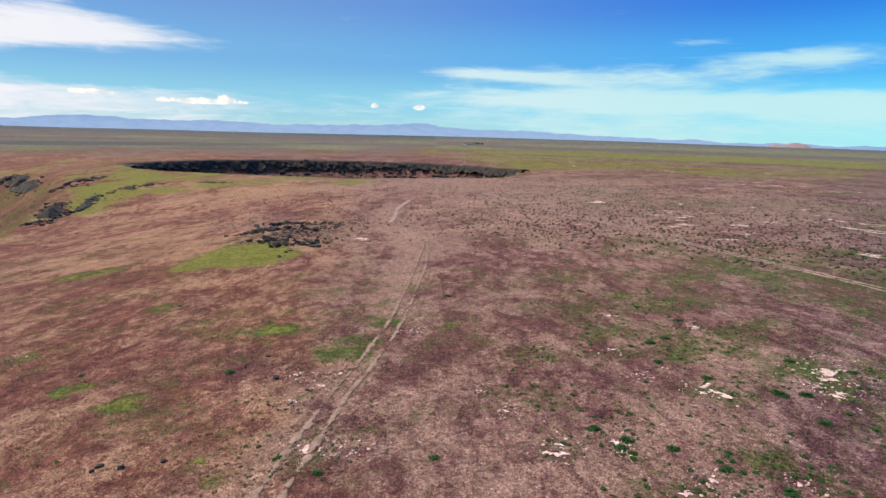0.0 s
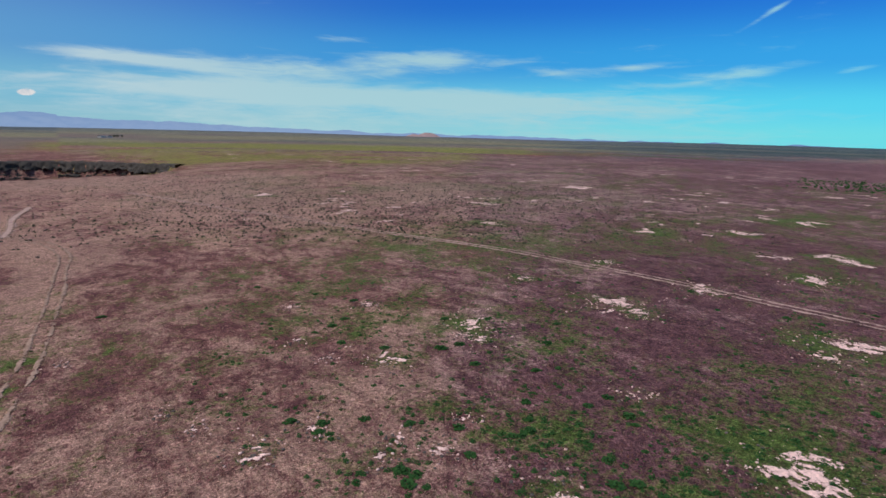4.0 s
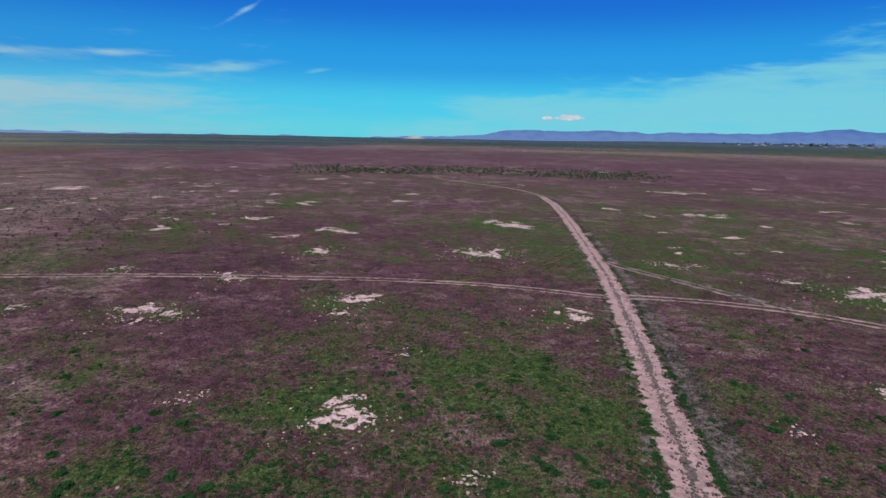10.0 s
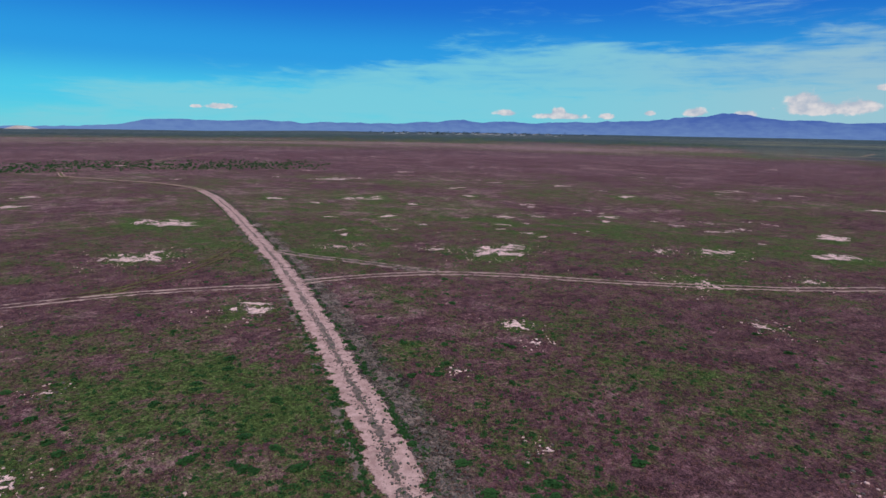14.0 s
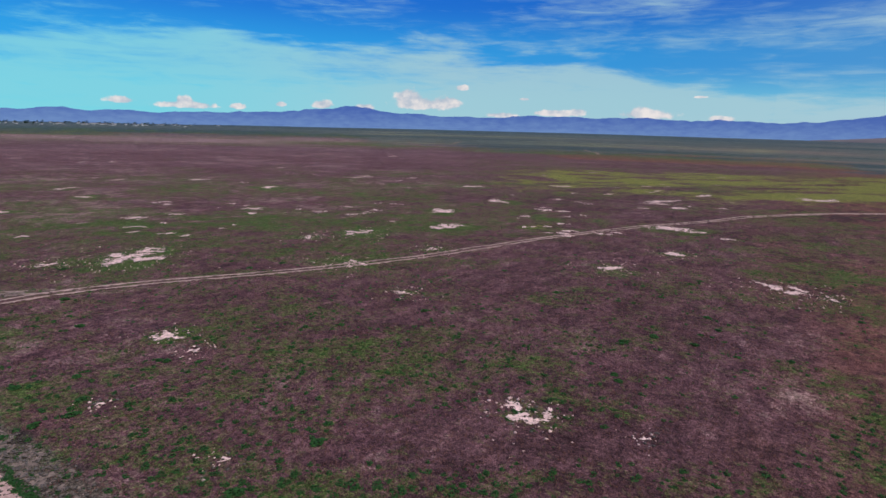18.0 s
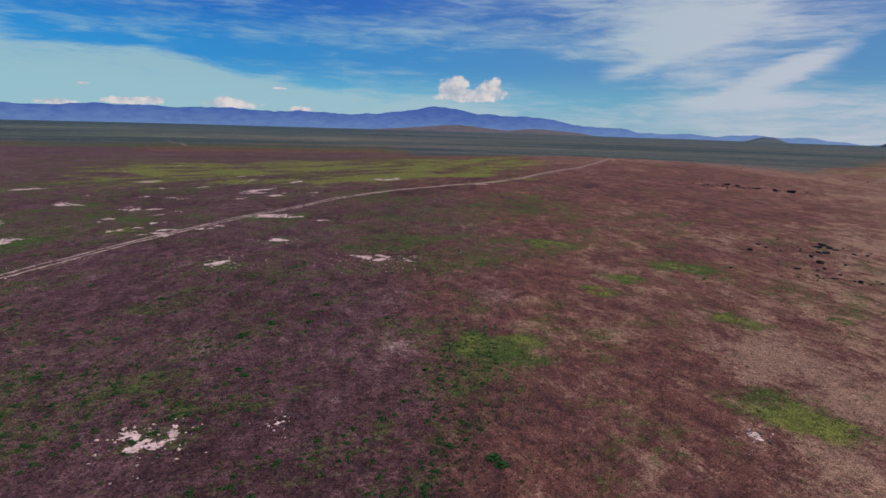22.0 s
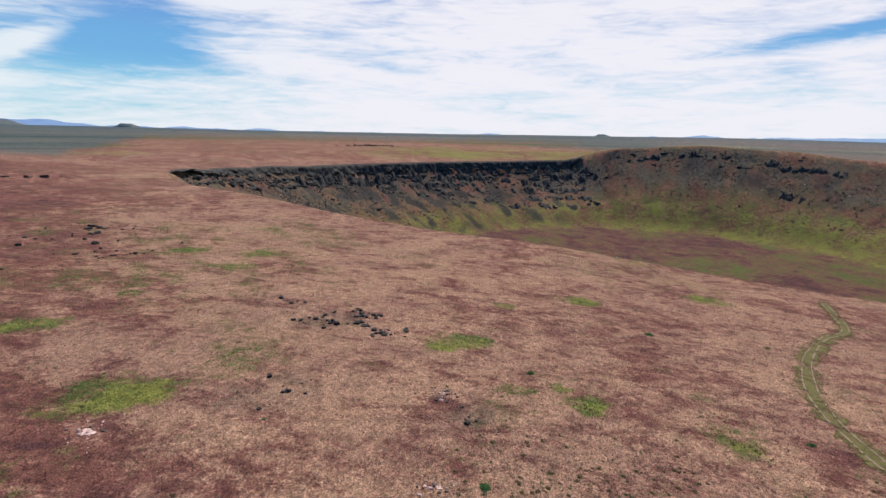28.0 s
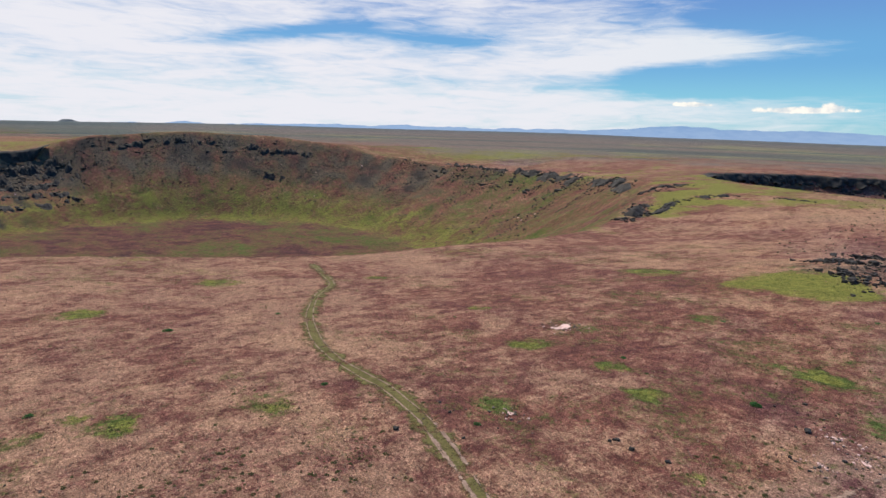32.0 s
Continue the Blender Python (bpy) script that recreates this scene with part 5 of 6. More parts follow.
def ledge(label, line, wide, tall, count, lo, hi, seed, broken=0.42):
    """A crag that follows a line of bearings and distances: a lumpy stepped rib of rock, with blocks on and below it."""
    base = tagged(new("cliff", None), label, "cliff", kind="structure")
    pts = spline([at(a, r) for a, r in line], 0.7)
    d = np.gradient(pts, axis=0)
    d /= np.maximum(np.hypot(d[:, 0], d[:, 1])[:, None], 1e-6)
    side = np.stack((d[:, 1], -d[:, 0]), 1)
    s_ = np.cumsum(np.concatenate(([0], np.hypot(*np.diff(pts, axis=0).T))))
    n, cols = len(pts), 15
    wander = (fbm(s_ / 14.0, s_ * 0, 3, seed) - 0.5) * wide * 1.6
    there = step(broken - 0.10, broken + 0.10, fbm(s_ / 9.0, s_ * 0 + 4, 3, seed + 1)) * step(0, 4, s_) * (1 - step(s_[-1] - 4, s_[-1], s_))
    co = []
    for j in range(cols):
        f = j / (cols - 1) * 2 - 1
        p = pts + side * (wander + f * wide)[:, None]
        lump = fbm(p[:, 0] / (wide * 0.9), p[:, 1] / (wide * 0.9), 4, seed + 5)
        chunk = np.floor(fbm(p[:, 0] / 1.3, p[:, 1] / 1.3, 2, seed + 6) * 6) / 6 - 0.4
        z = height(p[:, 0], p[:, 1]) + tall * (there * ((1 - f * f) * (lump * 2.6 - 0.80) + (1 - f * f) * 0.7 * chunk) - 0.10 - 0.15 * f * f) - 0.4
        co.append(np.stack((p[:, 0] + (vnoise(s_ * 1.9, s_ * 0 + j, seed) - 0.5) * 0.6, p[:, 1] + (vnoise(s_ * 1.7, s_ * 0 - j, seed) - 0.5) * 0.6, z), 1))
    j, i = np.meshgrid(np.arange(cols - 1), np.arange(n - 1), indexing="ij")
    j, i = j.ravel(), i.ravel()
    part("cliff_face", sheet("cliff_face", np.concatenate(co), np.stack((j * n + i, j * n + i + 1, (j + 1) * n + i + 1, (j + 1) * n + i), 1)), BASALT, base)
    rg_ = np.random.RandomState(seed)
    k = rg_.randint(0, n, count * 3)
    k = k[(there[k] > 0.3) | (rg_.rand(count * 3) < 0.15)][:count]
    o = rg_.normal(0, 0.75, len(k)) * wide + wander[k]
    size = lo + (hi - lo) * rg_.rand(len(k)) ** 2
    x, y = pts[k, 0] + side[k, 0] * o, pts[k, 1] + side[k, 1] * o
    z = height(x, y) - size * 0.12 + tall * 0.3 * np.clip(1 - np.abs(o - wander[k]) / wide, 0, 1) * there[k]
    for q in range(len(k)):
        part("rock", BLOCKS[q % len(BLOCKS)], None, base, m=pose(x[q], y[q], z[q], 20 * rg_.rand() - 10, 20 * rg_.rand() - 10, 360 * rg_.rand()) @ Matrix.Diagonal((size[q] * 1.3, size[q], size[q] * 0.8, 1)))
    return base


ledge("long crag of black basalt on the far crater shoulder", ((313.2, 634), (315.2, 604), (317.2, 568), (319.4, 528)), 9.0, 3.6, 70, 1.0, 3.0, 301, 0.26)
ledge("thin black ledge high on the crater rim", ((306.4, 728), (308.2, 706), (310.2, 676), (312.6, 644)), 5.0, 3.2, 40, 1.0, 2.5, 302, 0.40)
ledge("broken black outcrops on the green crater slope", ((320.0, 512), (321.3, 486), (322.4, 450), (323.6, 415), (325.2, 368)), 8.0, 2.8, 80, 0.8, 2.4, 303, 0.38)
ledge("black crag on the green crater lip", ((325.6, 318), (326.4, 308), (327.4, 320), (328.3, 338), (329.6, 349)), 5.0, 2.2, 80, 0.6, 1.8, 304, 0.30)
ledge("black crag stepping down into the crater", ((324.4, 228), (324.9, 240), (325.4, 255), (325.8, 268)), 4.4, 2.6, 90, 0.5, 1.6, 305, 0.24)
ledge("rough black ledge along the near crater lip", ((325.2, 236), (326.6, 244), (327.8, 256), (329.0, 270), (330.6, 284), (332.4, 291), (334.0, 297)), 3.2, 1.6, 130, 0.4, 1.4, 306, 0.30)
ledge("low dark ledge in the dry grass", ((335.0, 300), (337.0, 292), (339.0, 284), (341.0, 280)), 1.6, 1.0, 30, 0.3, 1.0, 307, 0.46)
# lower ledges of the long cliff, on the crater wall
for q_, tall_, b_, seed_ in ((0.945, 9.0, (186, 200, 214, 226, 238, 250, 262), 311), (0.905, 7.0, (206, 220, 232, 244, 256, 264), 312), (0.855, 5.0, (214, 228, 240, 252, 264), 313), (0.79, 4.5, (226, 240, 254, 265), 314), (0.73, 4.0, (236, 248, 262), 315)):
    line_ = [(C1[0] + R1 * q_ * math.sin(radians(b)), C1[1] + R1 * q_ * math.cos(radians(b))) for b in b_]
    ledge("broken black ledge below the long cliff", [(math.degrees(math.atan2(x_, y_)), math.hypot(x_, y_)) for x_, y_ in line_], 8.0, tall_, 24, 1.5, 4.5, seed_, 0.42 + 0.5 * (0.95 - q_))
for q_, b_, seed_ in ((0.955, (280, 284, 288, 292), 321), (0.935, (270, 274, 278), 322), (0.80, (304, 307, 310), 323), (0.93, (298, 306, 314), 324)):
    line_ = [(C1[0] + R1 * q_ * math.sin(radians(b)), C1[1] + R1 * q_ * math.cos(radians(b))) for b in b_]
    ledge("small black crag on the crater wall", [(math.degrees(math.atan2(x_, y_)), math.hypot(x_, y_)) for x_, y_ in line_], 5.0, 5.0, 16, 1.2, 3.5, seed_, 0.38)

# ---- loose rubble on the crater walls ----
rg = np.random.RandomState(31)
n = 34000
b, q = rg.uniform(165, 400, n), 0.62 + 0.37 * np.sqrt(rg.rand(n))
keep = (rg.rand(n) < np.where(b < 265, 1.0, 0.75)) & (fbm(b / 3.0, q * 12, 2, 5) > 0.46)
x, y = C1[0] + R1 * q * np.sin(np.radians(b)), C1[1] + R1 * q * np.cos(np.radians(b))
every = np.stack((x, y, x * 0, 0.3 + 1.7 * rg.rand(n) ** 3, rg.rand(n) * 6.3, x * 0 + 0.8), 1)
pale = rg.rand(n) < 0.012
small, pale_small = every[keep & ~pale], every[keep & pale]
for rows_, name, mat, label in ((small, "scree", BASALT, "dark scree strewn over the crater wall"), (pale_small, "pale_stones", CRUMB, "pale stones on the crater wall")):
    p = rows_.copy()
    p[:, 2] = height(p[:, 0], p[:, 1]) - 0.1
    tagged(new(name, joined(name, CHIPS, p, mat)), label, "rocks", kind="stuff")

# ---- grass, forbs and shrubs ----
def leaf_material(name, dark, light, gloss=0.75):
    m, n, bsdf = material(name)
    thin = n.add("ShaderNodeBsdfTranslucent")
    both = n.add("ShaderNodeMixShader")
    both.inputs[0].default_value = 0.5
    n.link(bsdf.outputs[0], both.inputs[1])
    n.link(thin.outputs[0], both.inputs[2])
    n.link(both.outputs[0], [o for o in n.tree.nodes if o.bl_idname == "ShaderNodeOutputMaterial"][0].inputs["Surface"])
    isl = n.add("ShaderNodeNewGeometry").outputs["Random Per Island"]
    pos = n.add("ShaderNodeNewGeometry").outputs["Position"]
    f = n.math("ADD", n.math("MULTIPLY", isl, 0.6), n.math("MULTIPLY", n.noise(pos, 0.25, 3.0), 0.5), clamp=True)
    col = n.mix(f, dark, light)
    n.link(col, bsdf.inputs["Base Color"])
    n.link(col, thin.inputs["Color"])
    bsdf.inputs["Roughness"].default_value = gloss
    bsdf.inputs["Specular IOR Level"].default_value = 0.15
    return m


STRAW = leaf_material("straw_blades", (0.23, 0.145, 0.10), (0.46, 0.32, 0.225))
WINE = leaf_material("wine_blades", (0.125, 0.055, 0.048), (0.25, 0.120, 0.092))
LEAF = leaf_material("green_blades", (0.055, 0.080, 0.022), (0.135, 0.165, 0.055))
FORB = leaf_material("dark_forb", (0.022, 0.072, 0.020), (0.062, 0.160, 0.042))
SAGE = leaf_material("grey_sage", (0.024, 0.030, 0.020), (0.075, 0.082, 0.054))


def tufts(name, x, y, tall, mat, label, blades=5, seed=1):
    """Tufts of thin bent blades at the given places, in one mesh."""
    rg = np.random.RandomState(seed)
    n = len(x)
    z = height(x, y)
    r = np.hypot(x, y)
    out_ = []
    for b in range(blades):
        a = rg.rand(n) * 6.283
        lean = rg.uniform(0.6, 2.2, n) * tall
        w_ = (0.012 + 0.00055 * r) * rg.uniform(0.7, 1.4, n)
        ox, oy = rg.normal(0, 0.10, n) * (tall / 0.3), rg.normal(0, 0.10, n) * (tall / 0.3)
        px, py = x + ox, y + oy
        dx, dy = -np.sin(a) * w_, np.cos(a) * w_
        h = tall * rg.uniform(0.6, 1.15, n)
        out_.append(np.stack((np.stack((px + dx, py + dy, z - 0.03), 1), np.stack((px - dx, py - dy, z - 0.03), 1),
                              np.stack((px + np.cos(a) * lean, py + np.sin(a) * lean, z + h), 1)), 1))
    co = np.concatenate(out_, 0).reshape(-1, 3)
    nt = len(co) // 3
    me_ = bpy.data.meshes.new(name)
    me_.vertices.add(len(co))
    me_.vertices.foreach_set("co", co.astype(np.float32).ravel())
    me_.loops.add(nt * 3)
    me_.loops.foreach_set("vertex_index", np.arange(nt * 3, dtype=np.int32))
    me_.polygons.add(nt)
    me_.polygons.foreach_set("loop_start", (np.arange(nt) * 3).astype(np.int32))
    me_.update(calc_edges=True)
    me_.materials.append(mat)
    return tagged(new(name, me_), label, "grass", kind="stuff")


rg = np.random.RandomState(41)
N = 120000
ga, gr = rg.rand(N) * 360, np.exp(rg.uniform(math.log(22), math.log(170), N))
tx, ty = at(ga, gr)


def off_tracks(x, y):
    keep = np.ones(len(x), bool)
    for pts, half in ((MAIN_ROAD, 1.7), (CROSS_WEST, 1.1), (CROSS_EAST, 1.1)):
        line = spline(pts, 1.5)
        for p in line:
            keep &= (np.abs(x - p[0]) > half) | (np.abs(y - p[1]) > half)
    for a_, r_, w_ in BARE_A + BARE_B + BARE_C + BARE_D:
        px, py = at(a_, r_)
        keep &= np.hypot(x - px, y - py) > w_ * 0.75
    return keep


keep = off_tracks(tx, ty)
tx, ty, gr = tx[keep], ty[keep], gr[keep]
cov = ground_cover(tx, ty)
is_green = cov[0] + (rg.rand(len(tx)) - 0.5) * 0.5 > 0.45
is_straw = ~is_green & (cov[1] + (rg.rand(len(tx)) - 0.5) * 0.8 > 0.5)
for sel, name, mat, label, tall in ((is_green, "green_grass", LEAF, "short green grass tufts", 0.11), (is_straw, "dry_grass", STRAW, "pale dry grass tufts", 0.12),
                                    (~is_green & ~is_straw, "red_grass", WINE, "wine red ripening grass tufts", 0.12)):
    tufts(name, tx[sel], ty[sel], tall, mat, label, 3, 5)


def clump_mesh(name, seed, leaves, mat, tall=0.3):
    """A low leafy clump about one metre across."""
    rg_ = random.Random(seed)
    bm = bmesh.new()
    for k in range(leaves):
        a, d = rg_.uniform(0, 6.283), 0.5 * math.sqrt(rg_.random())
        x, y = d * math.cos(a), d * math.sin(a) * 0.8
        z = tall * (1 - (d / 0.55) ** 2) * rg_.uniform(0.4, 1.0)
        s, t = rg_.uniform(0.06, 0.14), rg_.uniform(0, 6.283)
        vs = [bm.verts.new((x + s * math.cos(t + q), y + s * math.sin(t + q), z + rg_.uniform(-0.05, 0.05))) for q in (0, 1.3, 3.14, 4.5)]
        bm.faces.new(vs)
    for k in range(10):
        a = k * 0.628
        v0, v1 = bm.verts.new((0.46 * math.cos(a), 0.37 * math.sin(a), -0.06)), bm.verts.new((0.46 * math.cos(a + 0.63), 0.37 * math.sin(a + 0.63), -0.06))
        bm.faces.new((v0, v1, bm.verts.new((0.1 * math.cos(a), 0.1 * math.sin(a), tall * 0.6))))
    me_ = bpy.data.meshes.new(name)
    bm.to_mesh(me_)
    bm.free()
    me_.materials.append(mat)
    return me_


FORBS = [clump_mesh("forb", k, 60, FORB, 0.20) for k in range(6)]
rg = random.Random(51)
count = 0
while count < 290:
    a_, r_ = rg.uniform(0, 360), math.exp(rg.uniform(math.log(27), math.log(95)))
    if not (20 < a_ < 185) and rg.random() < 0.9:
        continue
    x, y = at(a_, r_)
    if vnoise(np.array([x / 8.0]), np.array([y / 8.0]), 19)[0] < 0.48 or not off_tracks(np.array([x]), np.array([y]))[0]:
        continue
    s = rg.uniform(0.35, 1.15)
    m = pose(x, y, ground_at(x, y), 0, 0, rg.uniform(0, 360)) @ Matrix.Diagonal((s, s, s * rg.uniform(0.8, 1.2), 1))
    thing("forb", rg.choice(FORBS), None, "low dark green leafy clump in the grass", "plant", "green clumps", m=m)
    count += 1

rg = np.random.RandomState(55)
n = 22000
ca, cr = rg.uniform(8, 196, n), np.exp(rg.uniform(math.log(25), math.log(130), n))
cx_, cy_ = at(ca, cr)
sel = (ground_cover(cx_, cy_)[0] + rg.rand(n) * 0.55 > 0.56) & off_tracks(cx_, cy_)
p = np.stack((cx_, cy_, height(cx_, cy_), 0.14 + 0.5 * rg.rand(n) ** 2, rg.rand(n) * 6.3, np.ones(n)), 1)[sel]
tagged(new("small_forbs", joined("small_forbs", [clump_mesh("forb_small", 90 + k, 14, FORB, 0.35) for k in range(3)], p, FORB)), "small green forbs dotting the grass", "plants", kind="stuff")

n = 16000
ca, cr = rg.uniform(190, 372, n), np.exp(rg.uniform(math.log(25), math.log(150), n))
cx_, cy_ = at(ca, cr)
sel = (fbm(cx_ / 11.0, cy_ / 11.0, 3, 141) + 0.35 * ground_cover(cx_, cy_)[0] + 0.30 * rg.rand(n) > 0.79) & off_tracks(cx_, cy_)
p = np.stack((cx_, cy_, height(cx_, cy_), 0.10 + 0.36 * rg.rand(n) ** 2, rg.rand(n) * 6.3, np.ones(n)), 1)[sel]
DRY_WEED = leaf_material("olive_weed", (0.058, 0.058, 0.026), (0.135, 0.138, 0.050))
tagged(new("small_tufts", joined("small_tufts", [clump_mesh("tuft", 95 + k, 12, DRY_WEED, 0.35) for k in range(3)], p, DRY_WEED)), "small olive tufts dotting the dry grass", "plants", kind="stuff")

SHRUBS = [clump_mesh("sage_shrub", 20 + k, 14, SAGE, 0.55) for k in range(4)]
rg = np.random.RandomState(61)
sx, sy = [], []
a_, r_ = rg.uniform(-22, 66, 14000), np.exp(rg.uniform(math.log(105), math.log(400), 14000))
sx, sy = at(a_, r_)
dens = zone(sx, sy, 8, 42, 112, 280, 8, 0.25) + 0.45 * zone(sx, sy, -20, 62, 125, 400, 8, 0.25)
sel = rg.rand(14000) < dens
p = np.stack((sx[sel], sy[sel], height(sx[sel], sy[sel]), rg.uniform(0.35, 0.85, sel.sum()), rg.rand(sel.sum()) * 6.3, np.ones(sel.sum())), 1)
tagged(new("sage_shrubs", joined("sage_shrubs", SHRUBS, p, SAGE)), "scattered grey-green sagebrush dots", "shrubs", kind="stuff")
a_, r_ = rg.uniform(64, 108, 2600), np.exp(rg.uniform(math.log(330), math.log(470), 2600))
sx, sy = at(a_, r_)
sel = rg.rand(2600) < zone(sx, sy, 68, 102, 330, 460, 5)
p = np.stack((sx[sel], sy[sel], height(sx[sel], sy[sel]), rg.uniform(1.2, 2.4, sel.sum()), rg.rand(sel.sum()) * 6.3, np.ones(sel.sum())), 1)
tagged(new("green_shrubs", joined("green_shrubs", [clump_mesh("shrub", 30, 14, FORB, 0.5)], p, FORB)), "belt of dark green shrubs on the plain", "shrubs", kind="stuff")

# ---- stones and weeds along the dirt road ----
line = spline(MAIN_ROAD[1:], 0.08)
rg = np.random.RandomState(81)


def along(count, offset, spread, lo, hi):
    k = (rg.rand(count) ** 1.8 * (len(line) - 2)).astype(int)
    d = line[k + 1] - line[k]
    d /= np.hypot(d[:, 0], d[:, 1])[:, None]
    o = offset + rg.normal(0, spread, count)
    x, y = line[k, 0] + d[:, 1] * o, line[k, 1] - d[:, 0] * o
    return np.stack((x, y, height(x, y) + 0.05, rg.uniform(lo, hi, count), rg.rand(count) * 6.3, np.full(count, 0.8)), 1)


GRIT = simple("road_stones", (0.07, 0.055, 0.045), (0.17, 0.135, 0.11), 2.0, 0.9, 0.4, 0.03, 0.3)
tagged(new("road_stones", joined("road_stones", CHIPS, along(3400, 0.05, 0.34, 0.05, 0.2), GRIT)), "small dark stones along the road's middle", "stones", kind="stuff")
tagged(new("verge_stones", joined("verge_stones", CHIPS, along(5200, 2.6, 0.75, 0.05, 0.2), GRIT)), "gravel strewn beside the road", "stones", kind="stuff")
weeds = np.vstack((along(420, 1.75, 0.25, 0.25, 0.7), along(420, -1.75, 0.25, 0.25, 0.7), along(260, 0.05, 0.15, 0.15, 0.35)))
tagged(new("roadside_weeds", joined("roadside_weeds", [clump_mesh("weed", 60, 22, FORB, 0.4), clump_mesh("weed", 61, 22, FORB, 0.4)], weeds, FORB)), "low green weeds lining the dirt road", "plants", kind="stuff")

# ---- gravel round the bare clay ----
rg = np.random.RandomState(91)
rows_ = []
for a_, r_, w_ in BARE_A + BARE_B + BARE_C + BARE_D:
    if r_ < 110:
        n = int(60 * w_ + 30)
        px, py = at(a_, r_)
        x, y = px + rg.normal(0, 0.9 * w_ + 0.4, n), py + rg.normal(0, 0.9 * w_ + 0.4, n)
        rows_.append(np.stack((x, y, height(x, y), 0.05 + 0.22 * rg.rand(n) ** 3 + r_ * 0.0005, rg.rand(n) * 6.3, np.full(n, 0.6)), 1))
rows_ = np.vstack(rows_)
lot = rg.rand(len(rows_)) < 0.55
tagged(new("patch_gravel", joined("patch_gravel", CHIPS, rows_[lot], GRIT)), "grey gravel round the bare clay patches", "stones", kind="stuff")
tagged(new("clay_crumbs", joined("clay_crumbs", CHIPS, rows_[~lot], CRUMB)), "pale clay crumbs round the bare patches", "stones", kind="stuff")

# ---- distant hills, town and farm ----
def hill(label, az, r, width, tall, mat, seed, flat=0.3):
    n_, rows_ = 36, 9
    bm = bmesh.new()
    cx, cy = at(az, r)
    ux, uy = math.cos(radians(az)), -math.sin(radians(az))
    z0 = ground_at(cx, cy) - 4
    grid = []
    for j in range(rows_):
        f = j / (rows_ - 1)
        row = []
        for i in range(n_):
            a = i / n_ * 6.283
            k_ = (1 - f) + f * flat * 0.6
            rad = width / 2 * k_ * (1 + 0.35 * (noise.noise(Vector((math.cos(a) * 1.6, math.sin(a) * 1.6, f + seed)))))
            x, y = cx + ux * rad * math.cos(a) + uy * rad * 0.5 * math.sin(a), cy + uy * rad * math.cos(a) - ux * rad * 0.5 * math.sin(a)
            row.append(bm.verts.new((x, y, z0 + (tall + 4) * f * (1 + 0.12 * noise.noise(Vector((x / 40, y / 40, seed)))))))
        grid.append(row)
    for j in range(rows_ - 1):
        for i in range(n_):
            bm.faces.new((grid[j][i], grid[j][(i + 1) % n_], grid[j + 1][(i + 1) % n_], grid[j + 1][i]))
    bm.faces.new(grid[-1])
    me_ = bpy.data.meshes.new("hill")
    bm.to_mesh(me_)
    bm.free()
    return thing("hill", me_, mat, label, "hill", kind="structure")


PINK = simple("pink_hill", (0.24, 0.165, 0.165), (0.33, 0.235, 0.225), 0.02, 0.95, 0.1, 1.0, 0.0)
WHITE = simple("white_diatomite", (0.34, 0.27, 0.24), (0.55, 0.46, 0.42), 0.02, 0.95, 0.1, 1.0, 0.0)
DIM = simple("dim_hill", (0.090, 0.105, 0.110), (0.14, 0.150, 0.145), 0.02, 0.95, 0.1, 1.0, 0.0)
RUSSET = simple("russet_hill", (0.105, 0.085, 0.090), (0.150, 0.118, 0.115), 0.01, 0.95, 0.1, 1.0, 0.0)
hill("small pink butte on the horizon", 32.3, 4650, 260, 34, PINK, 1, 0.3)
hill("small pink butte on the horizon", 31.0, 4670, 150, 20, PINK, 2, 0.3)
hill("white-topped low hill on the horizon", 78.3, 4550, 230, 19, WHITE, 3, 0.4)
hill("dark flat-topped butte on the plain", 228.2, 4500, 190, 24, DIM, 4, 0.6)
hill("dark flat-topped butte on the plain", 272.8, 4600, 150, 16, DIM, 5, 0.6)
hill("low dark butte on the plain", 219.5, 4650, 330, 34, DIM, 6, 0.3)
hill("long russet foothill below the mountains", 191.0, 4600, 1300, 50, RUSSET, 7, 0.2)
hill("long russet foothill below the mountains", 199.0, 4620, 1000, 36, RUSSET, 8, 0.2)

PAINT = simple("house_paint", (0.55, 0.53, 0.50), (0.72, 0.70, 0.66), 0.3, 0.8, 0.1, 0.02, 0.3)
ROOF = simple("house_roof", (0.10, 0.085, 0.08), (0.22, 0.19, 0.175), 0.3, 0.8, 0.1, 0.02, 0.3)
BARK = simple("bark", (0.05, 0.038, 0.028), (0.10, 0.08, 0.06), 1.0, 0.95, 0.4, 0.05, 0.1)
CROWN = leaf_material("tree_crown", (0.018, 0.035, 0.018), (0.045, 0.075, 0.030))
GLASS_DARK = simple("window_glass", (0.02, 0.025, 0.03), (0.05, 0.06, 0.07), 1.0, 0.15, 0.0, 0.01, 0.0)


def box(name, sx, sy, z0, z1, top=1.0, ox=0.0, oy=0.0):
    bm = bmesh.new()
    bmesh.ops.create_cube(bm, size=1.0)
    for v in bm.verts:
        k_ = top if v.co.z > 0 else 1.0
        v.co = Vector((v.co.x * sx + ox, v.co.y * sy * k_ + oy, z0 if v.co.z < 0 else z1))
    bmesh.ops.bevel(bm, geom=bm.edges[:], offset=0.06, segments=1, affect="EDGES")
    me_ = bpy.data.meshes.new(name)
    bm.to_mesh(me_)
    bm.free()
    return me_


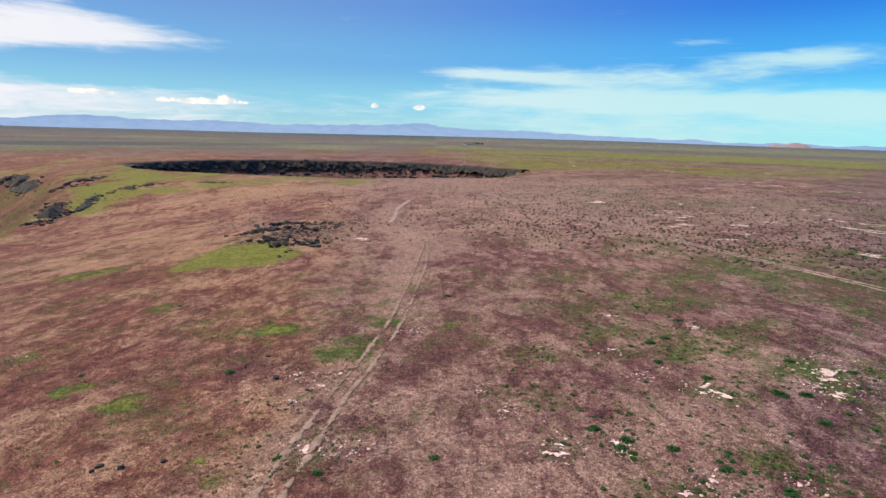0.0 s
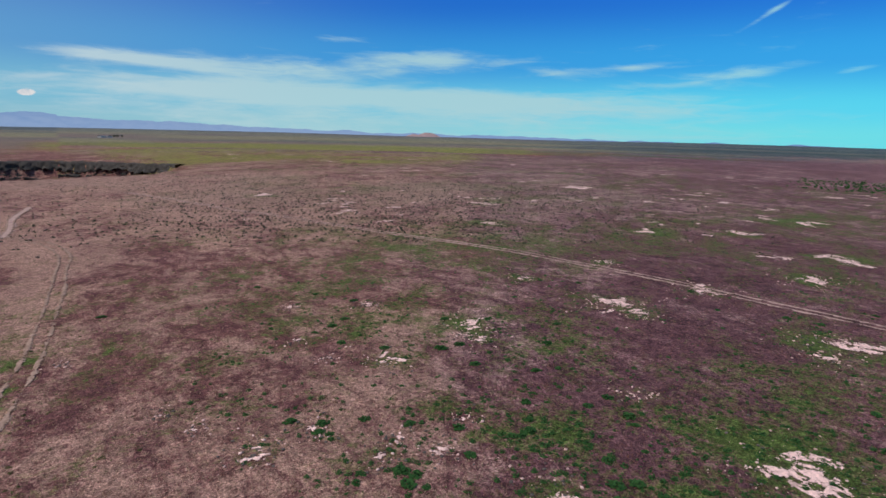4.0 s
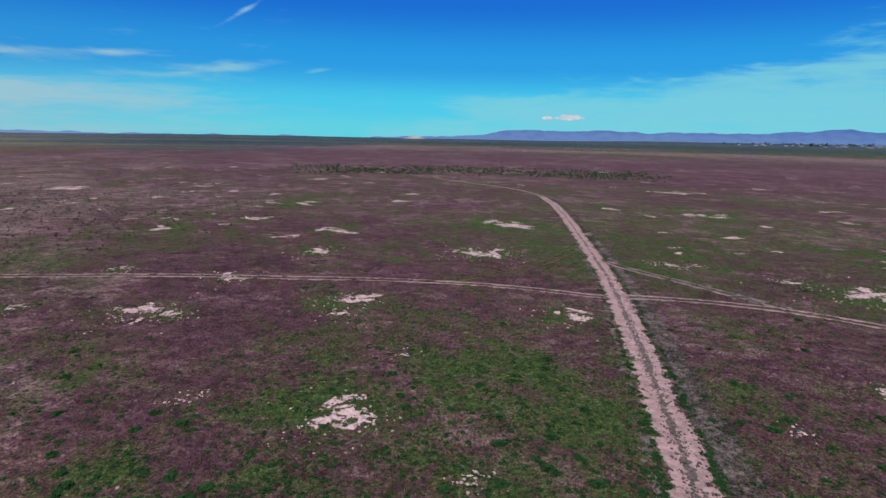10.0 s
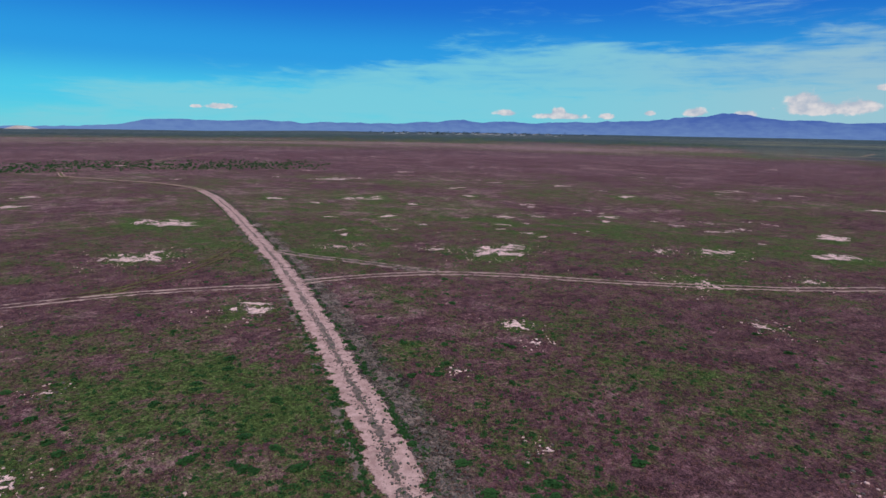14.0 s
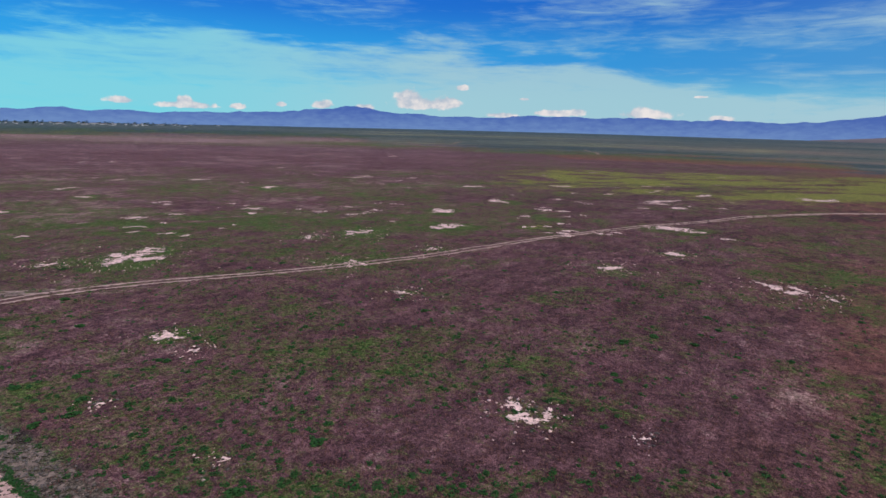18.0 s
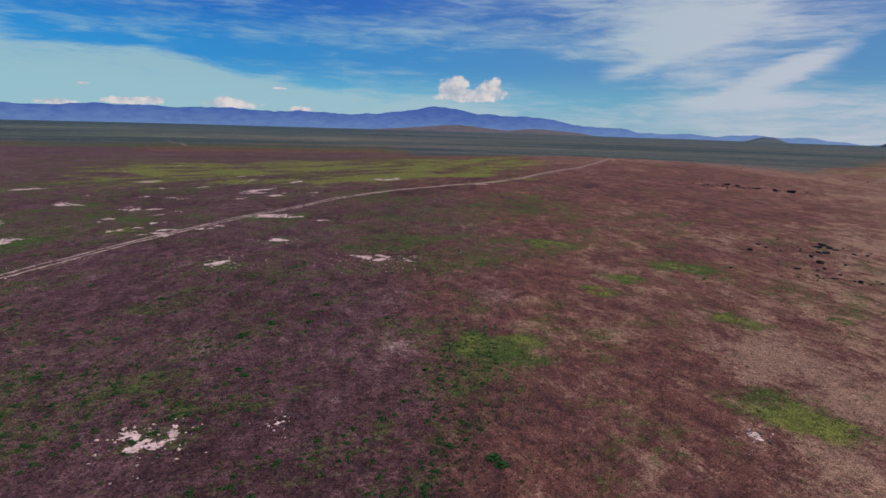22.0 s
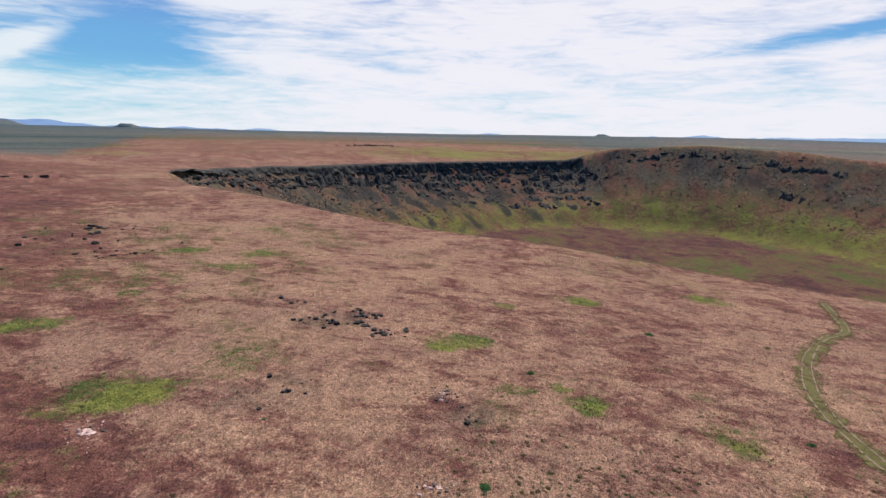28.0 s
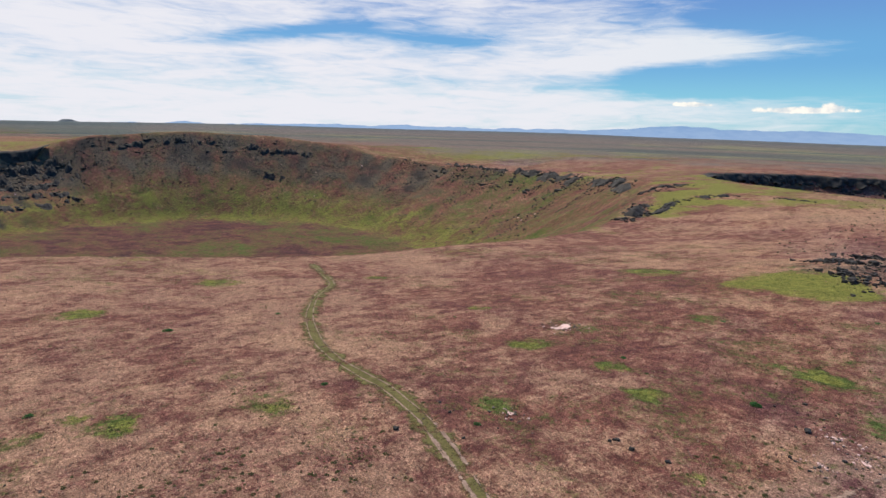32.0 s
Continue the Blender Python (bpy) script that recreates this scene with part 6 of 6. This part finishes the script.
HOUSE = [(box("wall", l, w_, -1, h), box("roof", l + 0.8, w_ + 0.8, h + 0.02, h + 2.2, 0.08), box("window", 1.2, 0.12, 1.0, 2.2, 1.0, l * 0.2, -w_ / 2 - 0.03),
          box("door", 1.0, 0.12, 0.0, 2.05, 1.0, -l * 0.15, -w_ / 2 - 0.03)) for l, w_, h in ((14, 9, 3.2), (22, 12, 4.5), (10, 8, 5.5))]


def house(az, r, kind_, turn, label="pale low house of the far town", group="houses of the far town"):
    x, y = at(az, r)
    root = thing("house", None, None, label, "house", group, m=pose(x, y, ground_at(x, y), 0, 0, turn))
    wall, roof, window, door = HOUSE[kind_]
    part("wall", wall, PAINT, root)
    part("roof", roof, ROOF, root)
    part("window", window, GLASS_DARK, root)
    part("door", door, ROOF, root)


def crown_mesh(seed):
    rg_ = random.Random(seed)
    bm = bmesh.new()
    for k in range(90):
        d = Vector((rg_.gauss(0, 1), rg_.gauss(0, 1), rg_.gauss(0, 0.8))).normalized() * rg_.uniform(0.5, 1.0)
        c, s = Vector((d.x * 3.6, d.y * 3.6, 5.6 + d.z * 3.4)), rg_.uniform(0.5, 1.1)
        bm.faces.new([bm.verts.new(c + Vector((rg_.uniform(-s, s), rg_.uniform(-s, s), rg_.uniform(-s, s)))) for q in range(3)])
        bm.faces.new([bm.verts.new(c + Vector((rg_.uniform(-s, s), rg_.uniform(-s, s), rg_.uniform(-s, s)))) for q in range(3)])
    me_ = bpy.data.meshes.new("crown")
    bm.to_mesh(me_)
    bm.free()
    return me_


def trunk_mesh():
    bm = bmesh.new()
    bmesh.ops.create_cone(bm, cap_ends=True, segments=7, radius1=0.45, radius2=0.2, depth=5.0)
    for v in bm.verts:
        v.co.z += 2.2
    for k in range(4):
        a = k * 1.57
        b_ = bmesh.ops.create_cone(bm, cap_ends=True, segments=5, radius1=0.18, radius2=0.06, depth=3.0)["verts"]
        bmesh.ops.transform(bm, matrix=Matrix.Translation((math.cos(a) * 0.9, math.sin(a) * 0.9, 4.6)) @ Euler((math.sin(a) * -0.7, math.cos(a) * 0.7, 0)).to_matrix().to_4x4(), verts=b_)
    me_ = bpy.data.meshes.new("trunk")
    bm.to_mesh(me_)
    bm.free()
    return me_


TRUNK, CROWNS = trunk_mesh(), [crown_mesh(k) for k in range(3)]


def tree(az, r, size, rg_, group="trees of the far town"):
    x, y = at(az, r)
    root = thing("tree", None, None, "dark green broad tree far off", "tree", group, m=pose(x, y, ground_at(x, y), 0, 0, rg_.uniform(0, 360)) @ Matrix.Scale(size, 4))
    part("trunk", TRUNK, BARK, root)
    part("crown", rg_.choice(CROWNS), CROWN, root)


rg = random.Random(71)
for k_ in range(64):
    az_ = rg.triangular(106, 132, 122)
    house(az_, rg.uniform(3500, 4300), rg.choice((0, 0, 1, 2)), rg.uniform(0, 360))
for k_ in range(110):
    tree(rg.triangular(104, 131, 121), rg.uniform(3500, 4350), rg.uniform(0.9, 1.9), rg)
for a_, r_ in ((3.0, 1900), (3.6, 1910)):
    house(a_, r_, 1, rg.uniform(0, 90), "pale farm building on the far plain", "farm buildings")
for a_ in (3.9, 4.2, 4.5, 4.1):
    tree(a_, 1880, 1.1, rg, "farm trees")
